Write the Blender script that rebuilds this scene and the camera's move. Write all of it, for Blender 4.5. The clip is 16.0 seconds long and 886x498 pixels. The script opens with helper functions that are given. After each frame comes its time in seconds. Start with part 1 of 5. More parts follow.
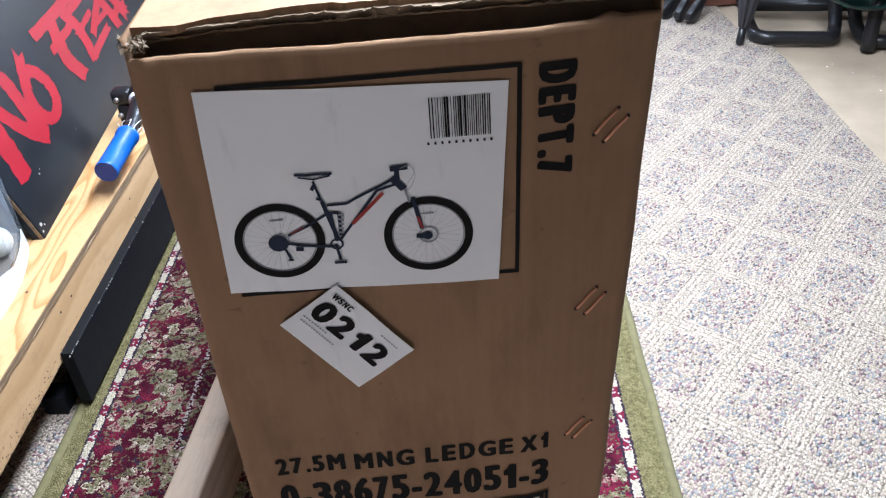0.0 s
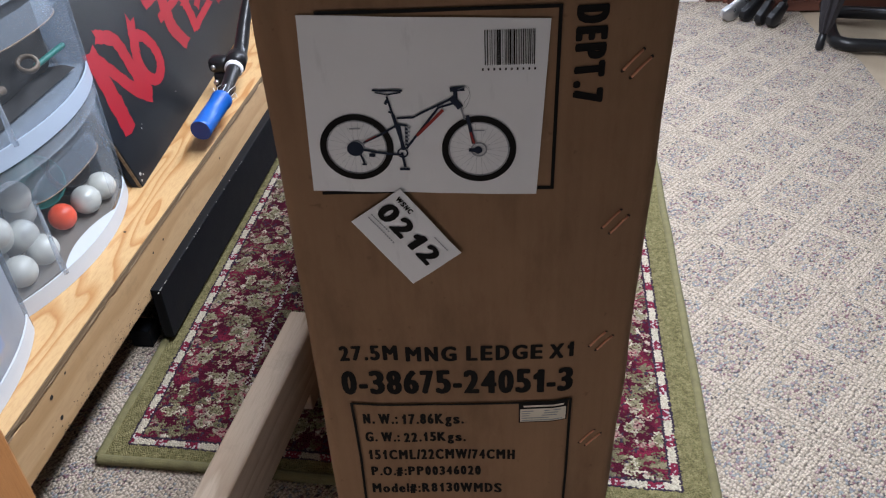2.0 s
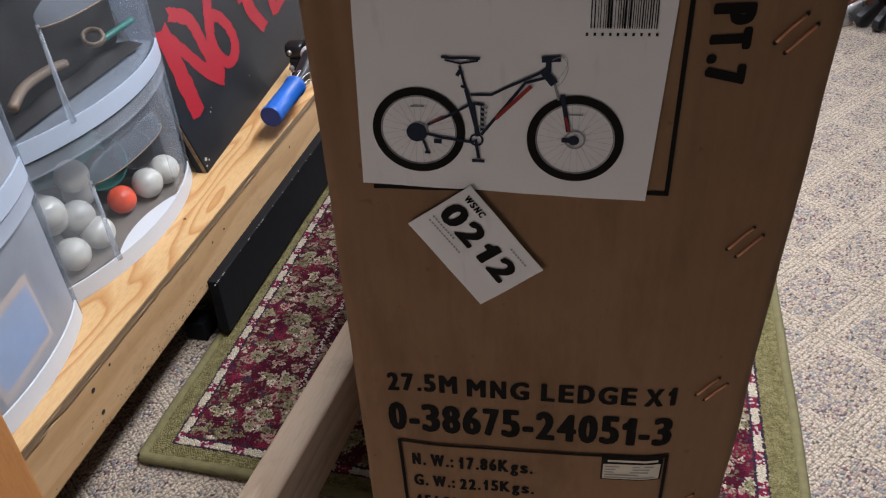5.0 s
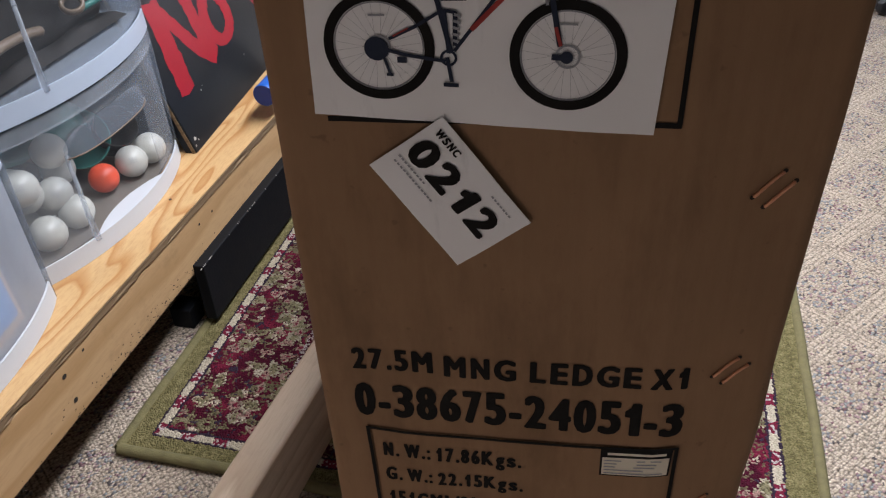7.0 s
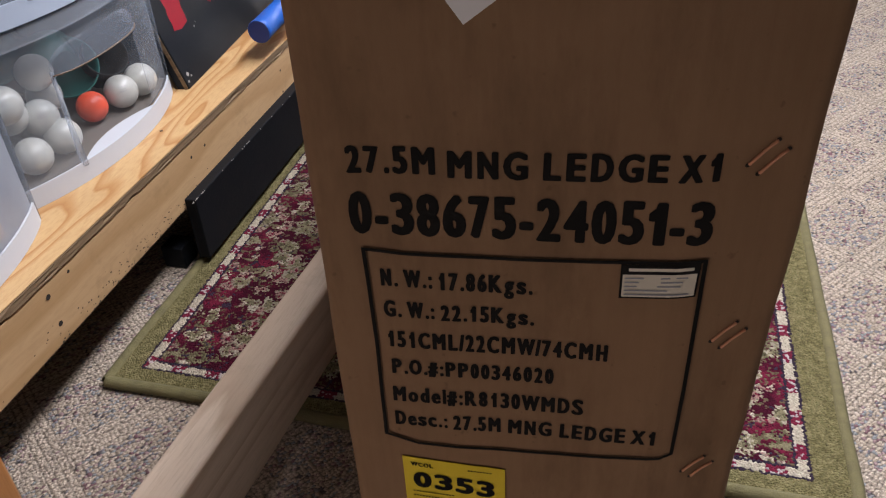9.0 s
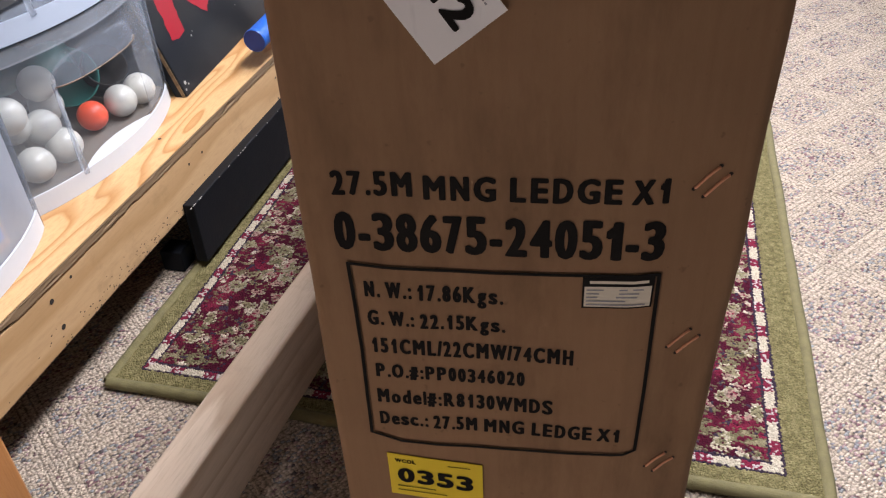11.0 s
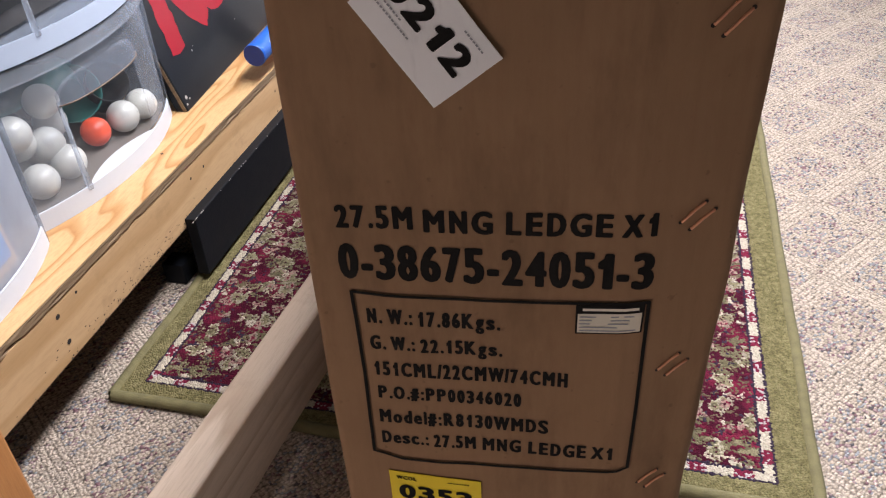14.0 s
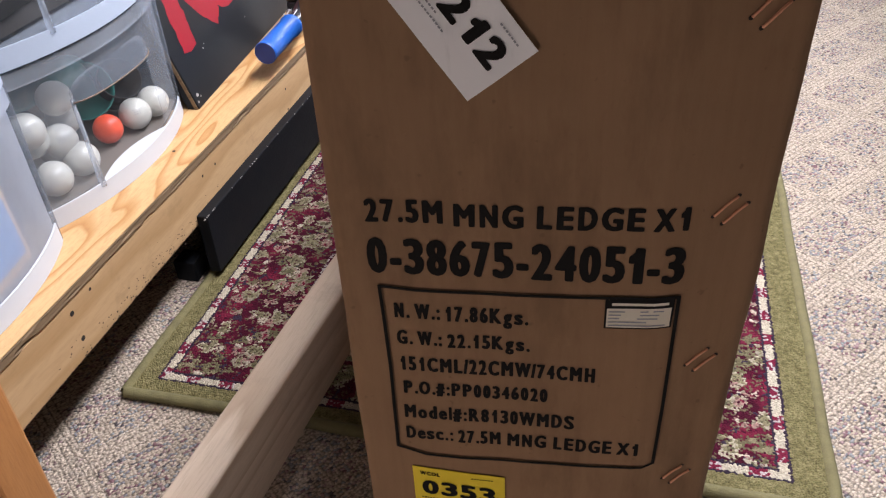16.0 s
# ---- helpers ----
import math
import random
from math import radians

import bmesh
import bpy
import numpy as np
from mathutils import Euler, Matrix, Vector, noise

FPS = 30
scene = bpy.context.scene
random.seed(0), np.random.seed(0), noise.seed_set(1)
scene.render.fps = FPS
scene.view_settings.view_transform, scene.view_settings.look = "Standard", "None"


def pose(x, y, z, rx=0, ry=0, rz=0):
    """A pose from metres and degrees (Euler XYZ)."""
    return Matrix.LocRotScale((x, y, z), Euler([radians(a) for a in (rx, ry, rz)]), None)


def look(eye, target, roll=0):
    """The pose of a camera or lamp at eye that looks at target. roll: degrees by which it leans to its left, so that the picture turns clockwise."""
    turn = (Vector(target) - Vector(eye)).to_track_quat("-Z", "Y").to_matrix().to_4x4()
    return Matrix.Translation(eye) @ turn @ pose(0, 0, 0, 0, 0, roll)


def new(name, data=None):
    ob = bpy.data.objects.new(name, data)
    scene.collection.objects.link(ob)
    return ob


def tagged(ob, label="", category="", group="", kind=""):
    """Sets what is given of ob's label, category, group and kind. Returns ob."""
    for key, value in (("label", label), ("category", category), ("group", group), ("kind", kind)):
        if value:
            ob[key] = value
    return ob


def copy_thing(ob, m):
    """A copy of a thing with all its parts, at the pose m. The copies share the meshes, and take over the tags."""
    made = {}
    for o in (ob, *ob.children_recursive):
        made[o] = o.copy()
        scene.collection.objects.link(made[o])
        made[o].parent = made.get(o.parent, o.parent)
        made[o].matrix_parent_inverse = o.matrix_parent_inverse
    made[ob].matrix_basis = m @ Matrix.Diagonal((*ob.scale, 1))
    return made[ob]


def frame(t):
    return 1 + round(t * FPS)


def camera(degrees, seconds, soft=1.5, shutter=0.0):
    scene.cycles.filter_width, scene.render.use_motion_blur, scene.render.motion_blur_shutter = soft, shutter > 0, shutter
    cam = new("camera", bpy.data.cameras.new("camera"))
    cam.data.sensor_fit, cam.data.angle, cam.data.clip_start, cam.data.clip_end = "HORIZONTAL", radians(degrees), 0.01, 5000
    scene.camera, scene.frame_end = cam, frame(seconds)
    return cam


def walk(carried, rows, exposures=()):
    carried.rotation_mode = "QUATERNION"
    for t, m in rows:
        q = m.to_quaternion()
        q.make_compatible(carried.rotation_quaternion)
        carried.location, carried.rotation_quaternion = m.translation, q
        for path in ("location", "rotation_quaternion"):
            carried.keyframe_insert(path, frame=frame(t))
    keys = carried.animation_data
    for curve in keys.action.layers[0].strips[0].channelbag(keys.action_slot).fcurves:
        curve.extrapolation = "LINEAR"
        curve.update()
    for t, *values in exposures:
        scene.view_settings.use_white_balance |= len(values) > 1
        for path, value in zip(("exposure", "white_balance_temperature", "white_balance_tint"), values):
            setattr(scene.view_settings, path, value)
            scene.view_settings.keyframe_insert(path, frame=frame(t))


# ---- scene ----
cam = camera(56.0, 16.0, soft=1.2)
PATH = [
    (0, (0.047, 0.03, 0.862), (0.087, 1.65, -0.31), -3.9),
    (0.5, (0.066, -0.064, 0.901), (0.03, 1.561, -0.265), -3.6),
    (1, (0.099, -0.131, 0.936), (0.01, 1.496, -0.224), -3.5),
    (1.5, (0.09, -0.124, 0.929), (-0.023, 1.499, -0.234), -3.4),
    (2, (0.057, -0.058, 0.867), (-0.07, 1.564, -0.297), -3.3),
    (2.5, (0.03, 0.048, 0.805), (-0.111, 1.671, -0.355), -3.3),
    (3, (0.016, 0.084, 0.775), (-0.132, 1.706, -0.386), -3.4),
    (3.5, (0.017, 0.068, 0.791), (-0.146, 1.693, -0.364), -3.5),
    (4, (0.03, 0.029, 0.81), (-0.185, 1.649, -0.342), -3.5),
    (4.2, (0.035, 0.021, 0.813), (-0.208, 1.636, -0.341), -3.5),
    (6.3, (0.058, 0.047, 0.816), (-0.267, 1.65, -0.335), -3.6),
    (6.5, (0.058, 0.054, 0.806), (-0.268, 1.655, -0.347), -3.6),
    (7, (0.057, 0.064, 0.762), (-0.272, 1.666, -0.389), -3.5),
    (7.5, (0.059, 0.062, 0.722), (-0.273, 1.664, -0.429), -3.5),
    (8, (0.058, 0.058, 0.695), (-0.274, 1.66, -0.455), -3.5),
    (8.5, (0.057, 0.048, 0.676), (-0.274, 1.65, -0.475), -3.5),
    (9, (0.054, 0.044, 0.668), (-0.274, 1.647, -0.482), -3.5),
    (9.5, (0.058, 0.038, 0.669), (-0.268, 1.641, -0.481), -3.6),
    (9.7, (0.064, 0.035, 0.677), (-0.268, 1.631, -0.483), -3.5),
    (12, (0.069, 0.021, 0.698), (-0.247, 1.625, -0.453), -3.6),
    (12.5, (0.069, 0.021, 0.704), (-0.248, 1.625, -0.448), -3.6),
    (13, (0.073, 0.02, 0.71), (-0.242, 1.626, -0.44), -3.7),
    (13.5, (0.07, 0.017, 0.711), (-0.245, 1.622, -0.44), -3.6),
    (14, (0.07, 0.016, 0.715), (-0.247, 1.621, -0.436), -3.7),
    (14.5, (0.057, 0.014, 0.714), (-0.26, 1.619, -0.438), -3.6),
    (15, (0.059, 0.011, 0.72), (-0.26, 1.616, -0.43), -3.7),
    (15.5, (0.061, 0.012, 0.715), (-0.26, 1.616, -0.436), -3.7),
    (16, (0.057, 0.013, 0.713), (-0.265, 1.617, -0.438), -3.7),
]
# Box face lies near y = 0.336, platform runs along y at the -x side, the door wall is at +y.
EXPOSURES = [(0.0, 0.68, 5650, 11), (0.5, 0.50, 5700, 12), (1.0, 0.33, 5750, 13), (1.5, 0.15, 5850, 12), (2.2, -0.12, 6100, 14), (3.0, -0.42, 6450, 16), (4.0, -0.28, 6500, 16), (6.5, -0.2, 6500, 16), (9.0, -0.28, 6600, 20), (9.5, -0.2, 6600, 20), (12.0, 0.36, 6650, 20), (16.0, 0.20, 6550, 20)]
walk(cam, [(t, look(eye, target, roll)) for t, eye, target, roll in PATH], EXPOSURES)

# ---- world and lights ----
world = bpy.data.worlds.new("world")
scene.world = world
world.use_nodes = True
sky = world.node_tree.nodes.new("ShaderNodeTexSky")
sky.sky_type, sky.sun_disc, sky.sun_elevation, sky.sun_rotation = "NISHITA", False, radians(48), radians(20)
world.node_tree.links.new(sky.outputs[0], world.node_tree.nodes["Background"].inputs[0])
world.node_tree.nodes["Background"].inputs[1].default_value = 0.12


def area_lamp(name, m, sx, sy, watts, color):
    data = bpy.data.lights.new(name, "AREA")
    data.shape, data.size, data.size_y, data.energy, data.color = "RECTANGLE", sx, sy, watts, color
    ob = new(name, data)
    ob.matrix_world = m
    return ob


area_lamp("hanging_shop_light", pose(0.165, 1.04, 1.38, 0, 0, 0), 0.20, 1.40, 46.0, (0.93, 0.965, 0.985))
area_lamp("door_daylight", look((0.42, 2.50, 1.25), (0.42, 1.0, 0.20)), 0.40, 1.50, 27, (0.87, 0.93, 1.0))
# Added low fill for the box face, no source known there.
area_lamp("added_face_fill", look((-0.56, -0.48, 0.16), (0.03, 0.4, 0.22)), 0.70, 0.22, 1.85, (1.0, 0.90, 0.80))

# ---- helpers ----
PLAT_O, PLAT_A = Vector((-0.486, 0.55, 0.0)), -4.4
PLAT = Matrix.Translation(PLAT_O) @ pose(0, 0, 0, 0, 0, PLAT_A)   # local x = outwards, y = along, z = up


def mesh_of(bm, name):
    me = bpy.data.meshes.new(name)
    bmesh.ops.recalc_face_normals(bm, faces=bm.faces)
    bm.to_mesh(me)
    bm.free()
    return me


def thing(name, label, category, m=None, group="", kind=""):
    ob = new(name)
    ob.empty_display_size = 0.05
    if m is not None:
        ob.matrix_world = m
    return tagged(ob, label, category, group, kind)


def part(name, bm, material, parent=None, label="", smooth=False, m=None):
    ob = new(name, mesh_of(bm, name))
    ob.data.materials.append(material)
    if smooth:
        for p in ob.data.polygons:
            p.use_smooth = True
    if parent is not None:
        ob.parent = parent
    if m is not None:
        ob.matrix_basis = m
    return tagged(ob, label)


def solid(name, bm, material, label, category, kind="", group="", smooth=False, m=None):
    ob = part(name, bm, material, None, "", smooth, m)
    return tagged(ob, label, category, group, kind)


def add_box(bm, lo, hi, bevel=0.0, seg=2):
    vs = [bm.verts.new((x, y, z)) for x in (lo[0], hi[0]) for y in (lo[1], hi[1]) for z in (lo[2], hi[2])]
    fs = [(0, 1, 3, 2), (4, 6, 7, 5), (0, 4, 5, 1), (2, 3, 7, 6), (0, 2, 6, 4), (1, 5, 7, 3)]
    faces = [bm.faces.new([vs[i] for i in f]) for f in fs]
    if bevel:
        edges = list({e for f in faces for e in f.edges})
        bmesh.ops.bevel(bm, geom=edges, offset=bevel, segments=seg, affect="EDGES", profile=0.5)
    return bm


def box_bm(lo, hi, bevel=0.0, seg=2):
    return add_box(bmesh.new(), lo, hi, bevel, seg)


def add_tube(bm, pts, r, n=12, caps=True, radii=None):
    pts = [Vector(p) for p in pts]
    rings, up = [], None
    for i, p in enumerate(pts):
        d = (pts[min(i + 1, len(pts) - 1)] - pts[max(i - 1, 0)]).normalized()
        if up is None:
            up = d.orthogonal().normalized()
        up = (up - d * up.dot(d)).normalized()
        side = d.cross(up)
        rr = radii[i] if radii else r
        rings.append([bm.verts.new(p + rr * (math.cos(a) * up + math.sin(a) * side)) for a in (2 * math.pi * k / n for k in range(n))])
    for a, b in zip(rings, rings[1:]):
        for k in range(n):
            bm.faces.new((a[k], a[(k + 1) % n], b[(k + 1) % n], b[k]))
    if caps:
        bm.faces.new(rings[0][::-1])
        bm.faces.new(rings[-1])
    return bm


def smooth_path(pts, steps=6):
    pts = [Vector(p) for p in pts]
    out = []
    for i in range(len(pts) - 1):
        a, b, c, d = pts[max(i - 1, 0)], pts[i], pts[i + 1], pts[min(i + 2, len(pts) - 1)]
        for k in range(steps):
            t = k / steps
            out.append(0.5 * ((2 * b) + (c - a) * t + (2 * a - 5 * b + 4 * c - d) * t * t + (3 * b - a - 3 * c + d) * t ** 3))
    return out + [pts[-1]]


def grid_bm(fn, nu, nv, bm=None):
    bm = bm or bmesh.new()
    vs = [[bm.verts.new(fn(i / nu, j / nv)) for j in range(nv + 1)] for i in range(nu + 1)]
    for i in range(nu):
        for j in range(nv):
            bm.faces.new((vs[i][j], vs[i + 1][j], vs[i + 1][j + 1], vs[i][j + 1]))
    return bm


def thicken(bm, t):
    bmesh.ops.recalc_face_normals(bm, faces=bm.faces)
    bmesh.ops.solidify(bm, geom=list(bm.faces), thickness=t)
    return bm


# ---- materials ----
class Nodes:
    def __init__(self, name):
        self.mat = bpy.data.materials.new(name)
        self.mat.use_nodes = True
        self.t = self.mat.node_tree
        self.b = self.t.nodes["Principled BSDF"]

    def n(self, kind, **kw):
        node = self.t.nodes.new("ShaderNode" + kind)
        for k, v in kw.items():
            if k == "op":
                node.operation = v
            elif k == "feature":
                node.feature = v
            elif k == "blend":
                node.data_type, node.blend_type = "RGBA", v
        return node

    def link(self, a, b):
        self.t.links.new(a, b)

    def coord(self, out="Object"):
        return self.n("TexCoord").outputs[out]

    def noise(self, vec, scale, detail=4.0, rough=0.6, distort=0.0):
        nd = self.n("TexNoise")
        self.link(vec, nd.inputs["Vector"])
        for k, v in (("Scale", scale), ("Detail", detail), ("Roughness", rough), ("Distortion", distort)):
            nd.inputs[k].default_value = v
        return nd

    def stretch(self, vec, s, rot=(0, 0, 0), loc=(0, 0, 0)):
        nd = self.n("Mapping")
        self.link(vec, nd.inputs["Vector"])
        nd.inputs["Scale"].default_value, nd.inputs["Rotation"].default_value, nd.inputs["Location"].default_value = s, rot, loc
        return nd.outputs[0]

    def ramp(self, fac, stops, smooth=True):
        nd = self.n("ValToRGB")
        self.link(fac, nd.inputs[0])
        nd.color_ramp.interpolation = "LINEAR" if smooth else "CONSTANT"
        els = nd.color_ramp.elements
        for k, (p, c) in enumerate(stops):
            e = els[k] if k < 2 else els.new(p)
            e.position = p
            e.color = (*c, 1) if len(c) == 3 else c
        return nd.outputs[0]

    def mix(self, fac, a, b, blend="MIX"):
        nd = self.n("Mix", blend=blend)
        for sock, v in ((nd.inputs[0], fac), (nd.inputs[6], a), (nd.inputs[7], b)):
            if isinstance(v, bpy.types.NodeSocket):
                self.link(v, sock)
            elif isinstance(v, (int, float)):
                sock.default_value = v
            else:
                sock.default_value = (*v, 1)
        return nd.outputs[2]

    def math(self, op, a, b=0.0, c=None):
        nd = self.n("Math", op=op)
        for sock, v in zip(nd.inputs, (a, b) if c is None else (a, b, c)):
            if isinstance(v, bpy.types.NodeSocket):
                self.link(v, sock)
            else:
                sock.default_value = v
        return nd.outputs[0]

    def vmath(self, op, a, b=(0, 0, 0)):
        nd = self.n("VectorMath", op=op)
        for sock, v in zip(nd.inputs, (a, b)):
            if isinstance(v, bpy.types.NodeSocket):
                self.link(v, sock)
            else:
                sock.default_value = v
        return nd.outputs[0]

    def bump(self, height, strength, dist=0.001):
        nd = self.n("Bump")
        self.link(height, nd.inputs["Height"])
        nd.inputs["Strength"].default_value, nd.inputs["Distance"].default_value = strength, dist
        self.link(nd.outputs[0], self.b.inputs["Normal"])

    def out(self, color, rough, metal=0.0, spec=None):
        for key, v in (("Base Color", color), ("Roughness", rough)):
            if isinstance(v, bpy.types.NodeSocket):
                self.link(v, self.b.inputs[key])
            else:
                self.b.inputs[key].default_value = (*v, 1) if key == "Base Color" else v
        self.b.inputs["Metallic"].default_value = metal
        if spec is not None:
            self.b.inputs["Specular IOR Level"].default_value = spec
        return self.mat


def shade(c, k):
    return tuple(min(1, v * k) for v in c)


def plain(name, color, rough=0.5, metal=0.0, var=0.12, scale=30.0, fine=350.0, bump=0.15, dist=0.0006, spec=None):
    m = Nodes(name)
    v = m.coord()
    big, small = m.noise(v, scale, 5), m.noise(v, fine, 3)
    col = m.mix(big.outputs[0], shade(color, 1 - var * 1.6), shade(color, 1 + var * 1.6))
    col = m.mix(m.math("MULTIPLY", small.outputs[0], 0.5), col, shade(color, 1 + var))
    m.bump(small.outputs[0], bump, dist)
    r = m.math("ADD", m.math("MULTIPLY", big.outputs[0], 0.18), rough - 0.09)
    return m.out(col, r, metal, spec)


def cardboard_mat(name, color):
    m = Nodes(name)
    v = m.coord()
    big = m.noise(v, 7, 6, 0.65)
    fibre = m.noise(m.stretch(v, (500, 500, 120)), 1.0, 4, 0.7)
    flute = m.n("TexWave")
    m.link(v, flute.inputs["Vector"])
    flute.bands_direction = "X"
    flute.inputs["Scale"].default_value, flute.inputs["Distortion"].default_value, flute.inputs["Detail"].default_value = 48, 0.8, 2
    col = m.mix(big.outputs[0], shade(color, 0.74), shade(color, 1.25))
    col = m.mix(m.math("MULTIPLY", fibre.outputs[0], 0.35), col, shade(color, 0.72))
    col = m.mix(m.math("MULTIPLY", flute.outputs["Fac"], 0.05), col, shade(color, 0.6))
    stain = m.noise(m.stretch(v, (18, 18, 5)), 1.0, 6, 0.7)
    col = m.mix(m.ramp(stain.outputs[0], [(0.50, (0, 0, 0)), (0.74, (0.85, 0.85, 0.85))]), col, shade(color, 0.55))
    streak = m.noise(m.stretch(v, (210, 210, 9)), 1.0, 4, 0.65)
    col = m.mix(m.ramp(streak.outputs[0], [(0.52, (0, 0, 0)), (0.75, (0.20, 0.20, 0.20))]), col, shade(color, 0.62))
    rub = m.noise(m.stretch(v, (34, 34, 34), (0, radians(40), 0)), 1.0, 7, 0.75)
    col = m.mix(m.ramp(rub.outputs[0], [(0.66, (0, 0, 0)), (0.80, (0.5, 0.5, 0.5))]), col, shade(color, 1.35))
    speck = m.noise(v, 160, 2, 0.5)
    col = m.mix(m.ramp(speck.outputs[0], [(0.70, (0, 0, 0)), (0.76, (0.55, 0.55, 0.55))]), col, shade(color, 0.55))
    h = m.math("ADD", m.math("MULTIPLY", flute.outputs["Fac"], 0.12), m.math("MULTIPLY", big.outputs[0], 1.5))
    m.bump(m.math("ADD", h, m.math("MULTIPLY", fibre.outputs[0], 0.25)), 0.30, 0.0014)
    return m.out(col, 0.78, 0.0, 0.15)


def wood_mat(name, light, dark, field=(9.0, 1.3, 9.0), rings=7.0, rough=0.55, dirt=0.3, edge=0.5, flat=0.35):
    """Sawn wood: rings are contour lines of a long stretched field, so they close into cathedrals; grain runs along the small axis."""
    m = Nodes(name)
    v = m.coord()
    f = m.noise(m.stretch(v, field), 1.0, 2.0, 0.45)
    phase = m.math("FRACT", m.math("MULTIPLY", f.outputs[0], rings))
    band = m.ramp(phase, [(0.0, (0, 0, 0)), (edge, (flat, flat, flat)), (0.88 if flat > 0.2 else edge + 0.10, (1, 1, 1)), (1.0, (0, 0, 0))])
    grain = m.noise(m.stretch(v, tuple(38 * k for k in field)), 1.0, 4, 0.7)
    tone = m.noise(v, 6, 3)
    col = m.mix(band, light, dark)
    col = m.mix(m.math("MULTIPLY", tone.outputs[0], 0.35), col, shade(light, 0.86))
    col = m.mix(m.ramp(grain.outputs[0], [(0.45, (0, 0, 0)), (0.8, (0.45, 0.45, 0.45))]), col, shade(dark, 0.75))
    d = m.noise(v, 14, 6, 0.7)
    col = m.mix(m.ramp(d.outputs[0], [(0.56, (0, 0, 0)), (0.8, (dirt, dirt, dirt))]), col, shade(dark, 0.35))
    m.bump(m.math("ADD", grain.outputs[0], m.math("MULTIPLY", phase, 0.3)), 0.22, 0.0008)
    return m.out(col, rough, 0.0, 0.35)


def carpet_mat():
    m = Nodes("loop_carpet")
    v = m.coord()
    wob = m.noise(v, 260, 2)
    sc = m.n("VectorMath", op="SCALE")
    m.link(wob.outputs["Color"], sc.inputs[0])
    sc.inputs["Scale"].default_value = 0.0045
    p = m.vmath("ADD", v, sc.outputs[0])
    diag = m.stretch(p, (1, 1, 1), (0, 0, radians(-47.5)))
    vor = m.n("TexVoronoi")
    vor.voronoi_dimensions = "2D"
    m.link(m.stretch(diag, (0.80, 1.15, 1.0)), vor.inputs["Vector"])
    vor.inputs["Scale"].default_value, vor.inputs["Randomness"].default_value = 285, 0.80
    sep = m.n("SeparateColor")
    m.link(vor.outputs["Color"], sep.inputs[0])
    cream, sand, taupe, slate, teal, rose, wine, ink = (0.65, 0.55, 0.445), (0.57, 0.475, 0.375), (0.46, 0.38, 0.30), (0.27, 0.265, 0.29), (0.33, 0.345, 0.35), (0.43, 0.30, 0.30), (0.25, 0.14, 0.16), (0.11, 0.10, 0.11)
    zone = m.math("ADD", sep.outputs[0], m.math("MULTIPLY", m.math("SUBTRACT", m.noise(v, 28, 2).outputs[0], 0.5), 0.10))
    flecks = m.ramp(zone, [(0.0, cream), (0.20, sand), (0.46, taupe), (0.66, teal), (0.78, slate), (0.83, rose), (0.925, wine), (0.97, ink)], False)
    base = m.mix(0.10, m.ramp(sep.outputs[1], [(0.0, shade(cream, 1.10)), (0.6, sand), (0.96, taupe)], False), flecks)
    # trellis: bands of four plain ridged rows
    s2 = m.n("SeparateXYZ")
    m.link(diag, s2.inputs[0])
    bands, ridges = [], []
    for k, start, pitch, half in ((0, 1.628, 0.1545, 0.015), (1, 0.486, 0.121, 0.0175)):
        w = m.math("MULTIPLY", m.math("SUBTRACT", s2.outputs[k], start - 40.5 * pitch), 1 / pitch)
        on = m.math("LESS_THAN", m.math("ABSOLUTE", m.math("SUBTRACT", m.math("FRACT", w), 0.5)), half / pitch)
        row = m.math("ABSOLUTE", m.math("SUBTRACT", m.math("FRACT", m.math("MULTIPLY", w, pitch / 0.0088)), 0.5))
        bands.append(on)
        ridges.append(m.math("MULTIPLY", on, row))
    line = m.math("MAXIMUM", bands[0], bands[1])
    ridge = m.math("MAXIMUM", ridges[0], ridges[1])
    keep = m.math("GREATER_THAN", sep.outputs[2], 0.05)
    big = m.noise(v, 6, 5)
    col = m.mix(m.math("MULTIPLY", line, keep), flecks, base)
    # Shade in the grooves and between loops is put into the colour here.
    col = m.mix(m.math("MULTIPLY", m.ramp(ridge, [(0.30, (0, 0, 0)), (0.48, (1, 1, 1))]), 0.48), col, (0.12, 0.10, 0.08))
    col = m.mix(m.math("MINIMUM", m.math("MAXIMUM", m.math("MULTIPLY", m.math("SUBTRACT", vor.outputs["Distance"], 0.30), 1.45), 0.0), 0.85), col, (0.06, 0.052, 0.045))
    col = m.mix(m.math("MULTIPLY", big.outputs[0], 0.12), col, (0.25, 0.21, 0.17))
    fuzz = m.noise(v, 1400, 2)
    h = m.math("SUBTRACT", m.math("MULTIPLY", fuzz.outputs[0], 0.25), vor.outputs["Distance"])
    h = m.math("ADD", h, m.math("MULTIPLY", line, 0.10))
    h = m.math("SUBTRACT", h, m.math("MULTIPLY", ridge, 0.8))
    m.bump(h, 0.9, 0.0055)
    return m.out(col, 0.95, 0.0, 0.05)


